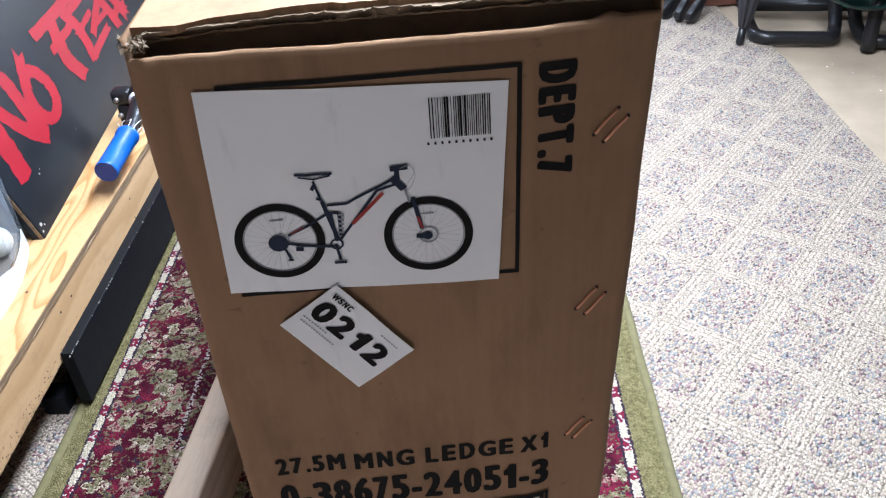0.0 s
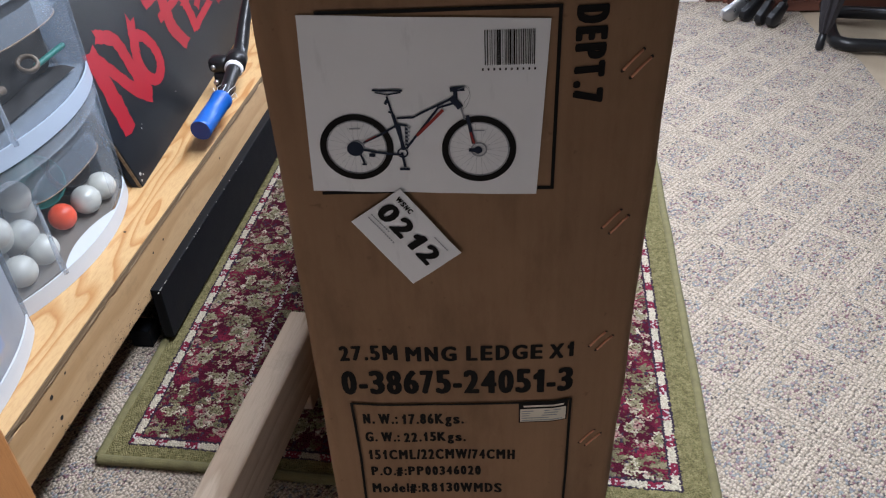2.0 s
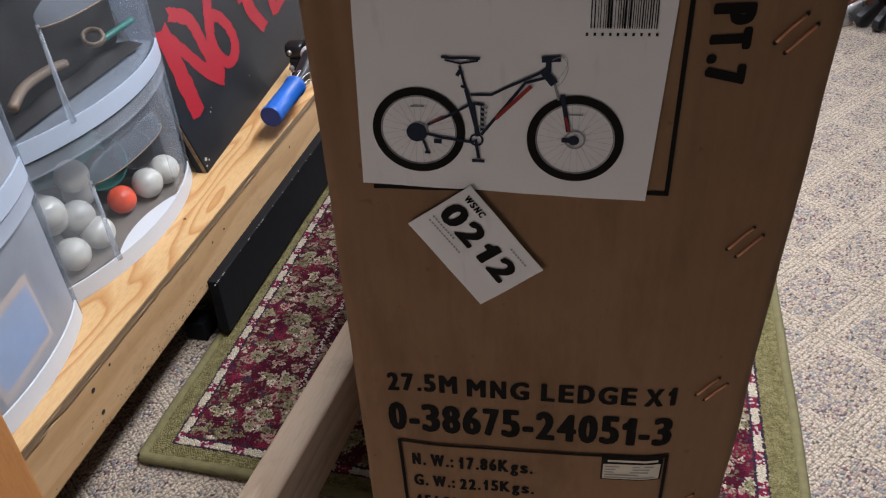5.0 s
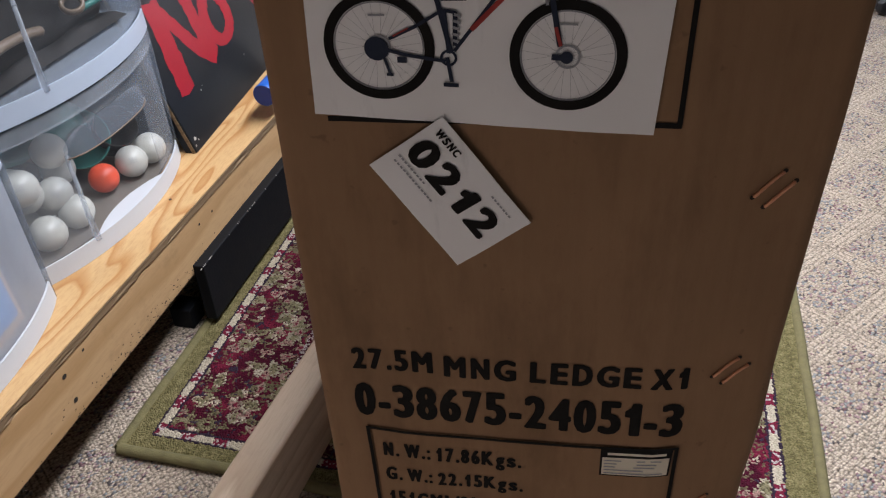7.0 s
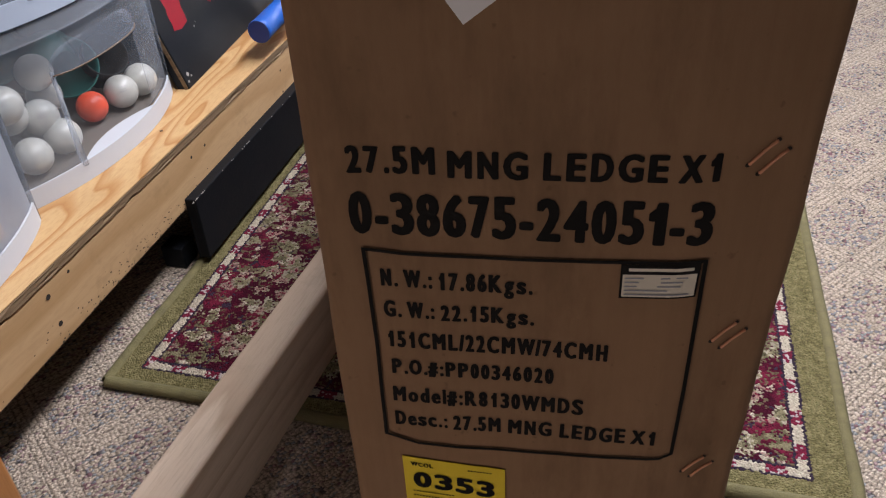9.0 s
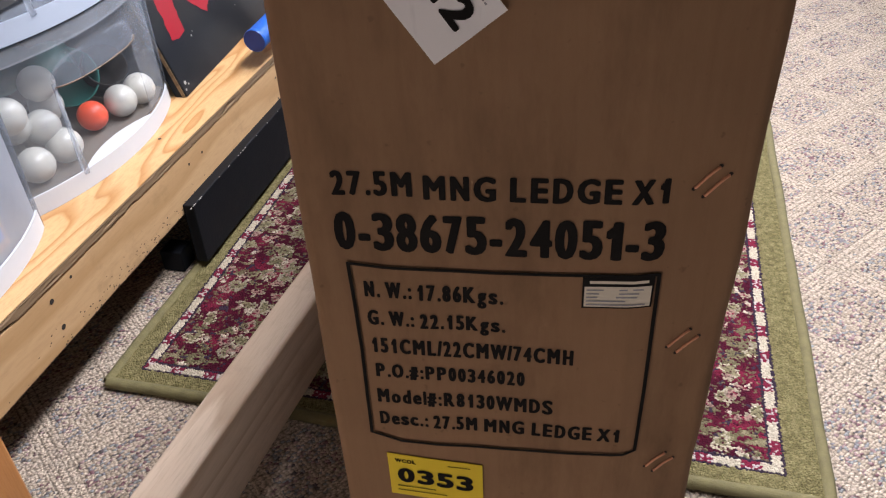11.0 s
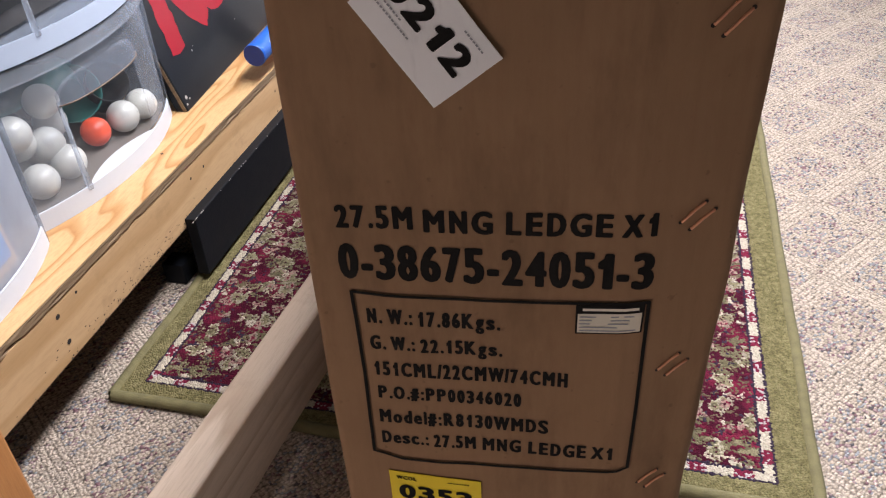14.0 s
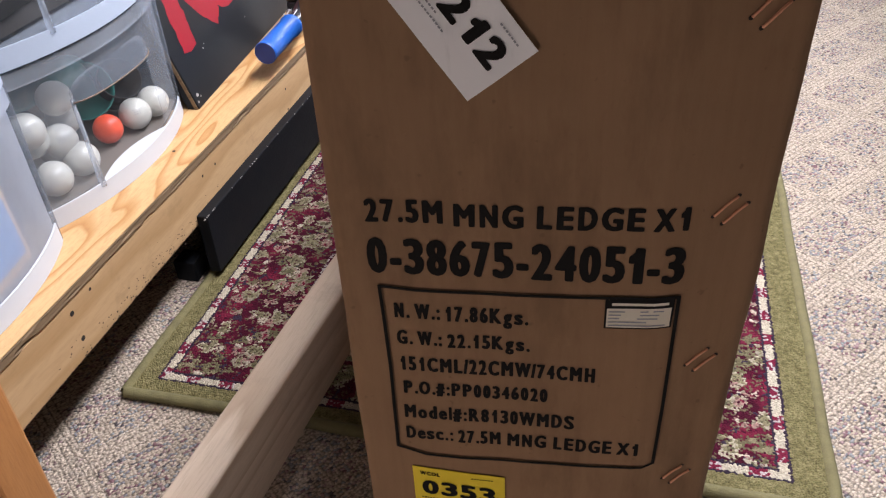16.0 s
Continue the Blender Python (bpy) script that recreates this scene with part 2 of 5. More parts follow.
def rug_mat(half_w, y0, y1, border, skew):
    """Rug pattern in the rug's own coordinates: x across, y along."""
    m = Nodes("rug_pile")
    v0 = m.coord()
    tuft = m.n("TexVoronoi")
    tuft.voronoi_dimensions = "2D"
    m.link(v0, tuft.inputs["Vector"])
    tuft.inputs["Scale"].default_value = 440
    v = tuft.outputs["Position"]
    tone = m.n("SeparateColor")
    m.link(tuft.outputs["Color"], tone.inputs[0])
    wander = m.noise(v, 55, 2)
    sw = m.n("VectorMath", op="SCALE")
    m.link(m.vmath("SUBTRACT", wander.outputs["Color"], (0.5, 0.5, 0.5)), sw.inputs[0])
    sw.inputs["Scale"].default_value = 0.034
    vf = m.vmath("ADD", v, sw.outputs[0])
    xyz = m.n("SeparateXYZ")
    m.link(v, xyz.inputs[0])
    # the plain border is a little wider on one long side
    dx = m.math("MINIMUM", m.math("ADD", xyz.outputs[0], half_w - 0.004), m.math("SUBTRACT", half_w - 0.014, xyz.outputs[0]))
    yy = m.math("ADD", xyz.outputs[1], m.math("MULTIPLY", xyz.outputs[0], skew))
    dy = m.math("MINIMUM", m.math("SUBTRACT", yy, y0), m.math("SUBTRACT", y1, yy))
    edge = m.math("MINIMUM", dx, dy)
    wine, dark_wine, cream, sage, olive, plum, rose = (0.235, 0.022, 0.055), (0.080, 0.008, 0.024), (0.66, 0.59, 0.46), (0.31, 0.28, 0.165), (0.19, 0.17, 0.095), (0.055, 0.038, 0.065), (0.46, 0.28, 0.24)
    patch = m.noise(v, 22, 4)
    col = m.mix(m.ramp(patch.outputs[0], [(0.36, (0, 0, 0)), (0.52, (1, 1, 1))]), wine, dark_wine)
    stems = m.noise(v, 40, 2, 0.5, 1.5)
    stem = m.math("LESS_THAN", m.math("ABSOLUTE", m.math("SUBTRACT", stems.outputs[0], 0.5)), 0.022)
    col = m.mix(m.math("MULTIPLY", stem, 0.8), col, olive)

    def blossoms(scale, off, size, petals, outer, inner, heart, chance, squash=1.0, col=None):
        vv = m.stretch(vf, (1, squash, 0), (0, 0, radians(off * 40)), (off, off * 0.7, 0))
        vo = m.n("TexVoronoi")
        vo.voronoi_dimensions = "2D"
        m.link(vv, vo.inputs["Vector"])
        vo.inputs["Scale"].default_value, vo.inputs["Randomness"].default_value = scale, 0.75
        s = m.n("SeparateColor")
        m.link(vo.outputs["Color"], s.inputs[0])
        d = m.vmath("SUBTRACT", m.vmath("MULTIPLY", vv, (scale, scale, 0)), m.vmath("MULTIPLY", vo.outputs["Position"], (scale, scale, 0)))
        ds = m.n("SeparateXYZ")
        m.link(d, ds.inputs[0])
        ang = m.math("ARCTAN2", ds.outputs[1], ds.outputs[0])
        wave = m.math("SINE", m.math("ADD", m.math("MULTIPLY", ang, petals), m.math("MULTIPLY", s.outputs[1], 6.28)))
        r = m.math("DIVIDE", vo.outputs["Distance"], m.math("ADD", 1.0, m.math("MULTIPLY", wave, 0.13)))
        on = m.math("LESS_THAN", s.outputs[0], chance)
        tone = m.mix(s.outputs[2], outer, shade(outer, 0.62))
        mott = m.noise(v, 240, 1)
        core = m.mix(m.math("GREATER_THAN", mott.outputs[0], 0.56), inner, shade(inner, 0.5))
        tone = m.mix(m.math("GREATER_THAN", m.noise(v, 170, 2).outputs[0], 0.57), tone, inner)
        for lim, c in ((size, tone), (size * 0.72, core), (size * 0.26, heart)):
            col = m.mix(m.math("MULTIPLY", on, m.math("LESS_THAN", r, lim)), col, c)
        return col

    zone = m.noise(m.stretch(v, (0.45, 1.7, 1)), 15, 2)
    thick = m.math("GREATER_THAN", zone.outputs[0], 0.585)
    sprig = m.noise(m.stretch(v, (0.6, 1.5, 1)), 95, 2)
    leafy = m.math("MULTIPLY", thick, m.math("GREATER_THAN", sprig.outputs[0], 0.44))
    col = m.mix(leafy, col, m.mix(m.math("GREATER_THAN", sprig.outputs[0], 0.55), olive, sage))
    col = m.mix(m.math("GREATER_THAN", m.noise(v, 85, 2, 0.5, 0.6).outputs[0], 0.63), col, plum)
    col = blossoms(34, 0.31, 0.34, 3, sage, olive, plum, 0.24, 1.5, col)
    col = blossoms(31, 0.13, 0.36, 4, (0.60, 0.54, 0.40), sage, olive, 0.55, 1.0, col)
    col = blossoms(40, 0.57, 0.34, 3, (0.52, 0.45, 0.33), rose, wine, 0.34, 1.3, col)
    col = blossoms(64, 0.83, 0.28, 3, rose, cream, cream, 0.24, 0.8, col)
    fine = m.noise(v, 310, 2, 0.5)
    col = m.mix(m.math("GREATER_THAN", fine.outputs[0], 0.62), col, dark_wine)
    # guard band of cream bars and purple links
    along = m.n("Mix")
    along.data_type = "FLOAT"
    m.link(m.math("LESS_THAN", dx, dy), along.inputs[0])
    m.link(xyz.outputs[0], along.inputs[2])
    m.link(xyz.outputs[1], along.inputs[3])
    f = m.math("FRACT", m.math("MULTIPLY", m.math("ADD", along.outputs[0], 10.0), 1 / 0.047))
    bar = m.math("LESS_THAN", f, 0.58)
    dots = m.noise(v, 210, 1)
    link_col = m.mix(m.math("GREATER_THAN", dots.outputs[0], 0.55), wine, (0.60, 0.53, 0.52))
    band = m.mix(bar, link_col, cream)
    g0, g1 = border, border + 0.0125
    guard = m.math("MULTIPLY", m.math("GREATER_THAN", edge, g0), m.math("LESS_THAN", edge, g1))
    rim1 = m.math("LESS_THAN", m.math("ABSOLUTE", m.math("SUBTRACT", edge, g1 + 0.001)), 0.0016)
    rim0 = m.math("LESS_THAN", m.math("ABSOLUTE", m.math("SUBTRACT", edge, g0)), 0.0016)
    col = m.mix(guard, col, band)
    inner = m.math("MULTIPLY", m.math("GREATER_THAN", edge, 0.152), m.math("LESS_THAN", edge, 0.158))
    col = m.mix(inner, col, m.mix(m.math("GREATER_THAN", dots.outputs[0], 0.50), dark_wine, (0.56, 0.50, 0.48)))
    col = m.mix(m.math("MULTIPLY", m.math("GREATER_THAN", edge, 0.158), 0.55), col, m.mix(0.5, col, plum, "MULTIPLY"))
    col = m.mix(m.math("MAXIMUM", rim0, rim1), col, shade(plum, 0.8))
    gn = m.noise(v0, 130, 4, 0.7)
    green = m.mix(m.ramp(gn.outputs[0], [(0.3, (0, 0, 0)), (0.7, (1, 1, 1))]), (0.135, 0.120, 0.048), (0.34, 0.30, 0.145))
    col = m.mix(m.math("LESS_THAN", edge, g0 - 0.001), col, green)
    col = m.mix(m.math("MULTIPLY", tone.outputs[0], 0.45), col, m.mix(0.62, col, (0.01, 0.008, 0.008)))
    pile = m.noise(v0, 520, 3, 0.7)
    lump = m.noise(v0, 120, 4, 0.7)
    col = m.mix(m.ramp(pile.outputs[0], [(0.25, (0.6, 0.6, 0.6)), (0.5, (0, 0, 0))]), col, (0.02, 0.015, 0.015))
    h = m.math("ADD", m.math("MULTIPLY", pile.outputs[0], 0.5), m.math("MULTIPLY", lump.outputs[0], 1.2))
    h = m.math("SUBTRACT", h, tuft.outputs["Distance"])
    m.bump(h, 0.9, 0.004)
    return m.out(col, 0.95, 0.0, 0.05)


def frosted_mat(name, tint, clear, rough=0.35):
    m = Nodes(name)
    v = m.coord()
    nz = m.noise(v, 14, 4)
    m.out(tint, rough)
    m.b.inputs["Subsurface Weight"].default_value = 0.0
    tr = m.n("BsdfTransparent")
    tr.inputs[0].default_value = (0.93, 0.95, 0.97, 1)
    tl = m.n("BsdfTranslucent")
    tl.inputs[0].default_value = (*tint, 1)
    body = m.n("MixShader")
    body.inputs[0].default_value = 0.35
    m.link(m.b.outputs[0], body.inputs[1])
    m.link(tl.outputs[0], body.inputs[2])
    mx = m.n("MixShader")
    m.link(m.math("ADD", m.math("MULTIPLY", nz.outputs[0], 0.16), clear - 0.08), mx.inputs[0])
    m.link(body.outputs[0], mx.inputs[1])
    m.link(tr.outputs[0], mx.inputs[2])
    m.link(mx.outputs[0], m.t.nodes["Material Output"].inputs[0])
    return m.mat


def glass_mat(name):
    m = Nodes(name)
    m.out((1, 1, 1), 0.0)
    m.b.inputs["Transmission Weight"].default_value = 1.0
    m.b.inputs["IOR"].default_value = 1.1
    return m.mat


def scuffed_paper():
    m = Nodes("white_paper")
    v = m.coord()
    big = m.noise(v, 16, 5)
    col = m.mix(big.outputs[0], (0.78, 0.78, 0.80), (0.84, 0.84, 0.86))
    scuff = m.noise(m.stretch(v, (110, 110, 22), (0, radians(12), 0)), 1.0, 4, 0.6)
    col = m.mix(m.ramp(scuff.outputs[0], [(0.62, (0, 0, 0)), (0.76, (0.45, 0.45, 0.45))]), col, (0.55, 0.55, 0.57))
    m.bump(m.noise(v, 40, 4).outputs[0], 0.12, 0.001)
    return m.out(col, 0.55, 0.0, 0.3)


M_CARD = cardboard_mat("brown_cardboard", (0.298, 0.178, 0.102))
M_CORE = plain("torn_corrugated_core", (0.20, 0.135, 0.085), 0.9, var=0.4, scale=90, fine=500, bump=0.4, dist=0.001)
M_INK = plain("black_print", (0.014, 0.013, 0.013), 0.85, var=0.2, scale=60, fine=700, bump=0.05, spec=0.08)
M_PAPER = scuffed_paper()
M_YELLOW = plain("yellow_paper", (0.80, 0.60, 0.03), 0.5, var=0.05, scale=12, bump=0.05)
M_LABEL = plain("cream_paper", (0.72, 0.66, 0.55), 0.5, var=0.06, scale=20, bump=0.05)
M_REDINK = plain("red_print", (0.32, 0.05, 0.045), 0.8, var=0.1, bump=0.03, spec=0.1)
M_GREYINK = plain("grey_print", (0.30, 0.31, 0.34), 0.8, var=0.1, bump=0.03, spec=0.1)
M_NAVY = plain("navy_print", (0.025, 0.032, 0.055), 0.8, var=0.1, bump=0.03, spec=0.1)
M_TORN = plain("torn_paper", (0.14, 0.10, 0.062), 0.9, var=0.35, scale=120, fine=600, bump=0.5, dist=0.001)
M_COPPER = plain("copper_wire", (0.70, 0.33, 0.19), 0.40, 0.25, var=0.15, bump=0.1)
M_HOLE = plain("dark_hole", (0.02, 0.015, 0.012), 0.9, var=0.1)
M_PLY = wood_mat("pine_plywood", (0.56, 0.365, 0.175), (0.38, 0.165, 0.045), (10.0, 1.9, 3.0), 14.0, 0.5, 0.16, 0.46, 0.04)
M_FRONT = wood_mat("pale_front_board", (0.52, 0.345, 0.185), (0.41, 0.250, 0.115), (5.0, 0.9, 7.0), 8.0, 0.5, 0.45)
M_PLYEDGE = wood_mat("plywood_edge", (0.21, 0.140, 0.078), (0.10, 0.066, 0.038), (3.0, 1.5, 160.0), 3.0, 0.8, 0.7)
M_RAW = wood_mat("raw_lumber", (0.66, 0.53, 0.41), (0.46, 0.335, 0.235), (16.0, 1.0, 12.0), 9.0, 0.6, 0.35)
M_POST = wood_mat("orange_stained_wood", (0.46, 0.21, 0.075), (0.33, 0.125, 0.04), (14.0, 14.0, 1.2), 6.0, 0.45, 0.45)
M_BLACKWOOD = plain("black_paint", (0.005, 0.006, 0.008), 0.55, var=0.3, scale=25, fine=200, bump=0.4, spec=0.14)
M_BOARD = plain("black_board_paint", (0.008, 0.010, 0.013), 0.30, var=0.45, scale=6, fine=300, bump=0.05, spec=0.2)
M_CHIP = plain("bare_chip", (0.30, 0.29, 0.27), 0.8, var=0.1)
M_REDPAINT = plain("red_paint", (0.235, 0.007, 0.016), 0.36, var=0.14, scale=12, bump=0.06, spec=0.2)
M_CARPET = carpet_mat()
M_CONCRETE = plain("beige_concrete", (0.31, 0.245, 0.175), 0.7, var=0.35, scale=8, fine=160, bump=0.3, dist=0.001)
M_GREEN = plain("green_rug_binding", (0.125, 0.110, 0.048), 0.9, var=0.4, scale=70, fine=600, bump=0.7, dist=0.002)
M_FROST = frosted_mat("frosted_plastic", (0.33, 0.38, 0.45), 0.64, 0.25)
M_FROST_CLEAR = frosted_mat("clear_plastic", (0.72, 0.79, 0.88), 0.80, 0.18)
M_MILK = frosted_mat("milky_plastic", (0.66, 0.73, 0.84), 0.52, 0.3)
M_FROST_PALE = frosted_mat("thin_clear_plastic", (0.60, 0.64, 0.70), 0.94, 0.12)
M_EDGEPLASTIC = frosted_mat("bright_plastic_edge", (0.66, 0.72, 0.80), 0.68, 0.15)
M_RIMPLASTIC = plain("grey_blue_plastic", (0.34, 0.40, 0.49), 0.35, var=0.06, scale=15, bump=0.05)
M_BASEPLASTIC = frosted_mat("hazy_warm_plastic", (0.34, 0.30, 0.26), 0.40, 0.3)
M_WHITEPLASTIC = plain("white_plastic", (0.50, 0.53, 0.57), 0.5, var=0.04, scale=15, bump=0.05)
M_BALL = plain("golf_ball_white", (0.50, 0.49, 0.44), 0.3, var=0.13, scale=70, bump=0.02)
M_BALL_ORANGE = plain("orange_ball", (0.85, 0.10, 0.045), 0.35, var=0.05, bump=0.03)
M_TEAL = plain("teal_plastic", (0.014, 0.12, 0.10), 0.45, var=0.15)
M_TAPE = plain("tan_tape", (0.15, 0.105, 0.07), 0.5, var=0.15)
M_DARKSTUFF = plain("dark_drawer_stuff", (0.010, 0.008, 0.007), 0.8, var=0.4, scale=40)
M_BLUEGRIP = plain("blue_rubber", (0.009, 0.092, 0.40), 0.42, var=0.12, scale=50, bump=0.2)
M_BLUEEND = plain("dark_blue_rubber", (0.008, 0.030, 0.17), 0.5, var=0.2, scale=50, bump=0.2)
M_BLACKMETAL = plain("black_metal", (0.02, 0.02, 0.022), 0.32, 0.4, var=0.2, bump=0.05)
M_STEEL = plain("brushed_steel", (0.50, 0.50, 0.51), 0.3, 0.9, var=0.15, bump=0.05)
M_RUSTY = plain("rusty_nail", (0.07, 0.04, 0.025), 0.6, 0.3, var=0.3)
M_THREAD = plain("white_threads", (0.72, 0.72, 0.74), 0.8, var=0.1)
M_WHITEPAINT = plain("white_paint", (0.80, 0.80, 0.79), 0.45, var=0.04, scale=5, bump=0.05)
M_WALL = plain("painted_wall", (0.11, 0.10, 0.09), 0.8, var=0.06, scale=3, fine=120, bump=0.15)
M_REDWOOD = wood_mat("red_brown_wood", (0.15, 0.060, 0.040), (0.085, 0.032, 0.022), (1.2, 8.0, 12.0), 6.0, 0.5, 0.3)
M_FANGREEN = plain("dark_green_enamel", (0.006, 0.045, 0.036), 0.3, var=0.15, bump=0.03)
M_NYLON = plain("black_nylon", (0.022, 0.02, 0.024), 0.6, var=0.25, scale=60, bump=0.15)
M_RUBBER = plain("black_rubber", (0.018, 0.018, 0.018), 0.7, var=0.2)
M_GLASS = glass_mat("door_glass")
M_PICBLUE = plain("blue_print", (0.10, 0.22, 0.42), 0.5, var=0.5, scale=60)
M_PICORANGE = plain("orange_print", (0.55, 0.33, 0.16), 0.5, var=0.3, scale=60)

# ---- large structure ----
WALL_Y, LEFT_X, RIGHT_X, BACK_Y, CEIL = 2.47, -1.60, 3.20, -0.50, 2.45
CARPET_X, CARPET_Y = 0.938, 1.985
solid("floor", box_bm((LEFT_X, BACK_Y, -0.06), (RIGHT_X, WALL_Y + 0.4, -0.006)), M_CONCRETE, "bare beige concrete floor beside the carpet edge", "floor", "structure")


def carpet_sheet():
    bm = bmesh.new()
    # outline with a ragged cut edge towards the bare floor
    pts = [(LEFT_X + 0.01, BACK_Y + 0.01)]
    pts += [(CARPET_X + 0.25, BACK_Y + 0.01)] + [(CARPET_X + 0.024 * (k / 40) ** 4 + 0.25 * max(0.0, 1 - (k / 40) * 1.25) ** 2 + 0.004 * noise.noise((k * 0.9, 3.0, 0.0)), BACK_Y + 0.05 + (CARPET_Y - BACK_Y - 0.05) * k / 40) for k in range(1, 40)]
    pts += [(CARPET_X + 0.015, CARPET_Y + 0.012), (CARPET_X - 0.010, CARPET_Y + 0.06), (CARPET_X - 0.025, CARPET_Y + 0.14), (CARPET_X - 0.02, WALL_Y - 0.01), (LEFT_X + 0.01, WALL_Y - 0.01)]
    top = [bm.verts.new((x, y, 0.0)) for x, y in pts]
    low = [bm.verts.new((x, y, -0.006)) for x, y in pts]
    bm.faces.new(top)
    for k in range(len(pts)):
        j = (k + 1) % len(pts)
        bm.faces.new((top[k], low[k], low[j], top[j]))
    return bm


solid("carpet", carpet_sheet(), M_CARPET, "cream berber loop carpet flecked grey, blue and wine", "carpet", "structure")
rr, bm = random.Random(21), bmesh.new()
for x, y in ((1.040, 1.843), (1.082, 1.800), (1.058, 1.856), (1.118, 1.772), (1.10, 1.70)):
    a0, r = rr.uniform(0, 3), rr.uniform(0.0015, 0.0035)
    bm.faces.new([bm.verts.new((x + r * rr.uniform(0.6, 1.6) * math.cos(a0 + a), y + r * 0.7 * math.sin(a0 + a), -0.0056)) for a in (0, 1.1, 2.3, 3.4, 4.9)])
solid("paint_flakes", bm, M_WHITEPAINT, "white paint flakes lying on the bare concrete", "debris", "stuff")
solid("wall_west", box_bm((LEFT_X - 0.1, BACK_Y, -0.05), (LEFT_X, WALL_Y, CEIL)), M_WALL, "painted workshop wall", "wall", "structure")
# Unseen wall close behind the camera, with an added opening for the fill lamp.
FILL_GAP = (-0.94, -0.18, 0.04, 0.29)
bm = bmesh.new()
add_box(bm, (LEFT_X - 0.1, BACK_Y - 0.1, -0.05), (FILL_GAP[0], BACK_Y, CEIL))
add_box(bm, (FILL_GAP[1], BACK_Y - 0.1, -0.05), (RIGHT_X + 0.1, BACK_Y, CEIL))
add_box(bm, (FILL_GAP[0], BACK_Y - 0.1, -0.05), (FILL_GAP[1], BACK_Y, FILL_GAP[2]))
add_box(bm, (FILL_GAP[0], BACK_Y - 0.1, FILL_GAP[3]), (FILL_GAP[1], BACK_Y, CEIL))
solid("wall_south", bm, M_WALL, "unseen wall added close behind, with a low opening for the fill", "wall", "structure")
gap_pane = solid("added_pane", box_bm((FILL_GAP[0], BACK_Y - 0.056, FILL_GAP[2]), (FILL_GAP[1], BACK_Y - 0.05, FILL_GAP[3])), M_GLASS, "added glass pane in the fill opening", "window", "structure")
gap_pane.visible_shadow = False
solid("wall_east", box_bm((RIGHT_X, BACK_Y, -0.05), (RIGHT_X + 0.1, WALL_Y, CEIL)), M_WALL, "painted workshop wall", "wall", "structure")
solid("ceiling", box_bm((LEFT_X - 0.1, BACK_Y - 0.1, CEIL), (RIGHT_X + 0.1, WALL_Y + 0.15, CEIL + 0.1)), M_WALL, "painted ceiling", "ceiling", "structure")
DOOR_L, DOOR_R, DOOR_H = -0.24, 0.66, 2.05


def wall_with_door():
    bm = bmesh.new()
    add_box(bm, (LEFT_X - 0.1, WALL_Y, -0.05), (DOOR_L, WALL_Y + 0.12, CEIL))
    add_box(bm, (DOOR_R, WALL_Y, -0.05), (RIGHT_X + 0.1, WALL_Y + 0.12, CEIL))
    add_box(bm, (DOOR_L, WALL_Y, DOOR_H), (DOOR_R, WALL_Y + 0.12, CEIL))
    return bm


solid("wall_north", wall_with_door(), M_WALL, "painted wall with a doorway", "wall", "structure")
door = thing("door_1", "white glazed door with a white sill", "door", kind="structure")
bm = bmesh.new()
add_box(bm, (DOOR_L + 0.04, WALL_Y + 0.03, 0.030), (DOOR_R - 0.04, WALL_Y + 0.07, 0.26), 0.003)
add_box(bm, (DOOR_L + 0.04, WALL_Y + 0.03, 0.26), (DOOR_L + 0.15, WALL_Y + 0.07, DOOR_H - 0.04), 0.003)
add_box(bm, (DOOR_R - 0.15, WALL_Y + 0.03, 0.26), (DOOR_R - 0.04, WALL_Y + 0.07, DOOR_H - 0.04), 0.003)
add_box(bm, (DOOR_L + 0.15, WALL_Y + 0.03, DOOR_H - 0.16), (DOOR_R - 0.15, WALL_Y + 0.07, DOOR_H - 0.04), 0.003)
part("door_leaf", bm, M_WHITEPAINT, door)
pane = part("pane", box_bm((DOOR_L + 0.15, WALL_Y + 0.047, 0.26), (DOOR_R - 0.15, WALL_Y + 0.053, DOOR_H - 0.16)), M_GLASS, door)
pane.visible_shadow = False
part("door_sill", box_bm((DOOR_L, WALL_Y - 0.09, -0.004), (DOOR_R, WALL_Y + 0.12, 0.024), 0.004), M_WHITEPAINT, door)
part("door_jamb", box_bm((DOOR_R - 0.04, WALL_Y - 0.012, 0.024), (DOOR_R + 0.004, WALL_Y + 0.12, DOOR_H), 0.003), M_WHITEPAINT, door)
part("door_jamb", box_bm((DOOR_L - 0.004, WALL_Y - 0.012, 0.024), (DOOR_L + 0.04, WALL_Y + 0.12, DOOR_H), 0.003), M_WHITEPAINT, door)
# Grey strip added to draw the gap line under the door.
part("door_gap_strip", box_bm((DOOR_L + 0.04, WALL_Y + 0.024, 0.026), (DOOR_R - 0.04, WALL_Y + 0.029, 0.040)), M_STEEL, door)

# ---- rug ----
RUG = Matrix.Translation((-0.0785, 0.6255, 0.0)) @ pose(0, 0, 0, 0, 0, -3.9)
RUG_HW, RUG_L, RUG_T = 0.402, 1.290, 0.010
RUG_SKEW = 0.033   # the short ends run a little aslant
rug = thing("area_rug", "wine red floral area rug with an olive green border", "rug", RUG)


def rug_top(a, b):
    x = (a - 0.5) * 2 * RUG_HW
    y = b * RUG_L - RUG_SKEW * x
    return (x, y, RUG_T + 0.0012 * noise.noise((x * 9, y * 9, 1.0)) + 0.0006 * noise.noise((x * 40, y * 40, 5.0)))


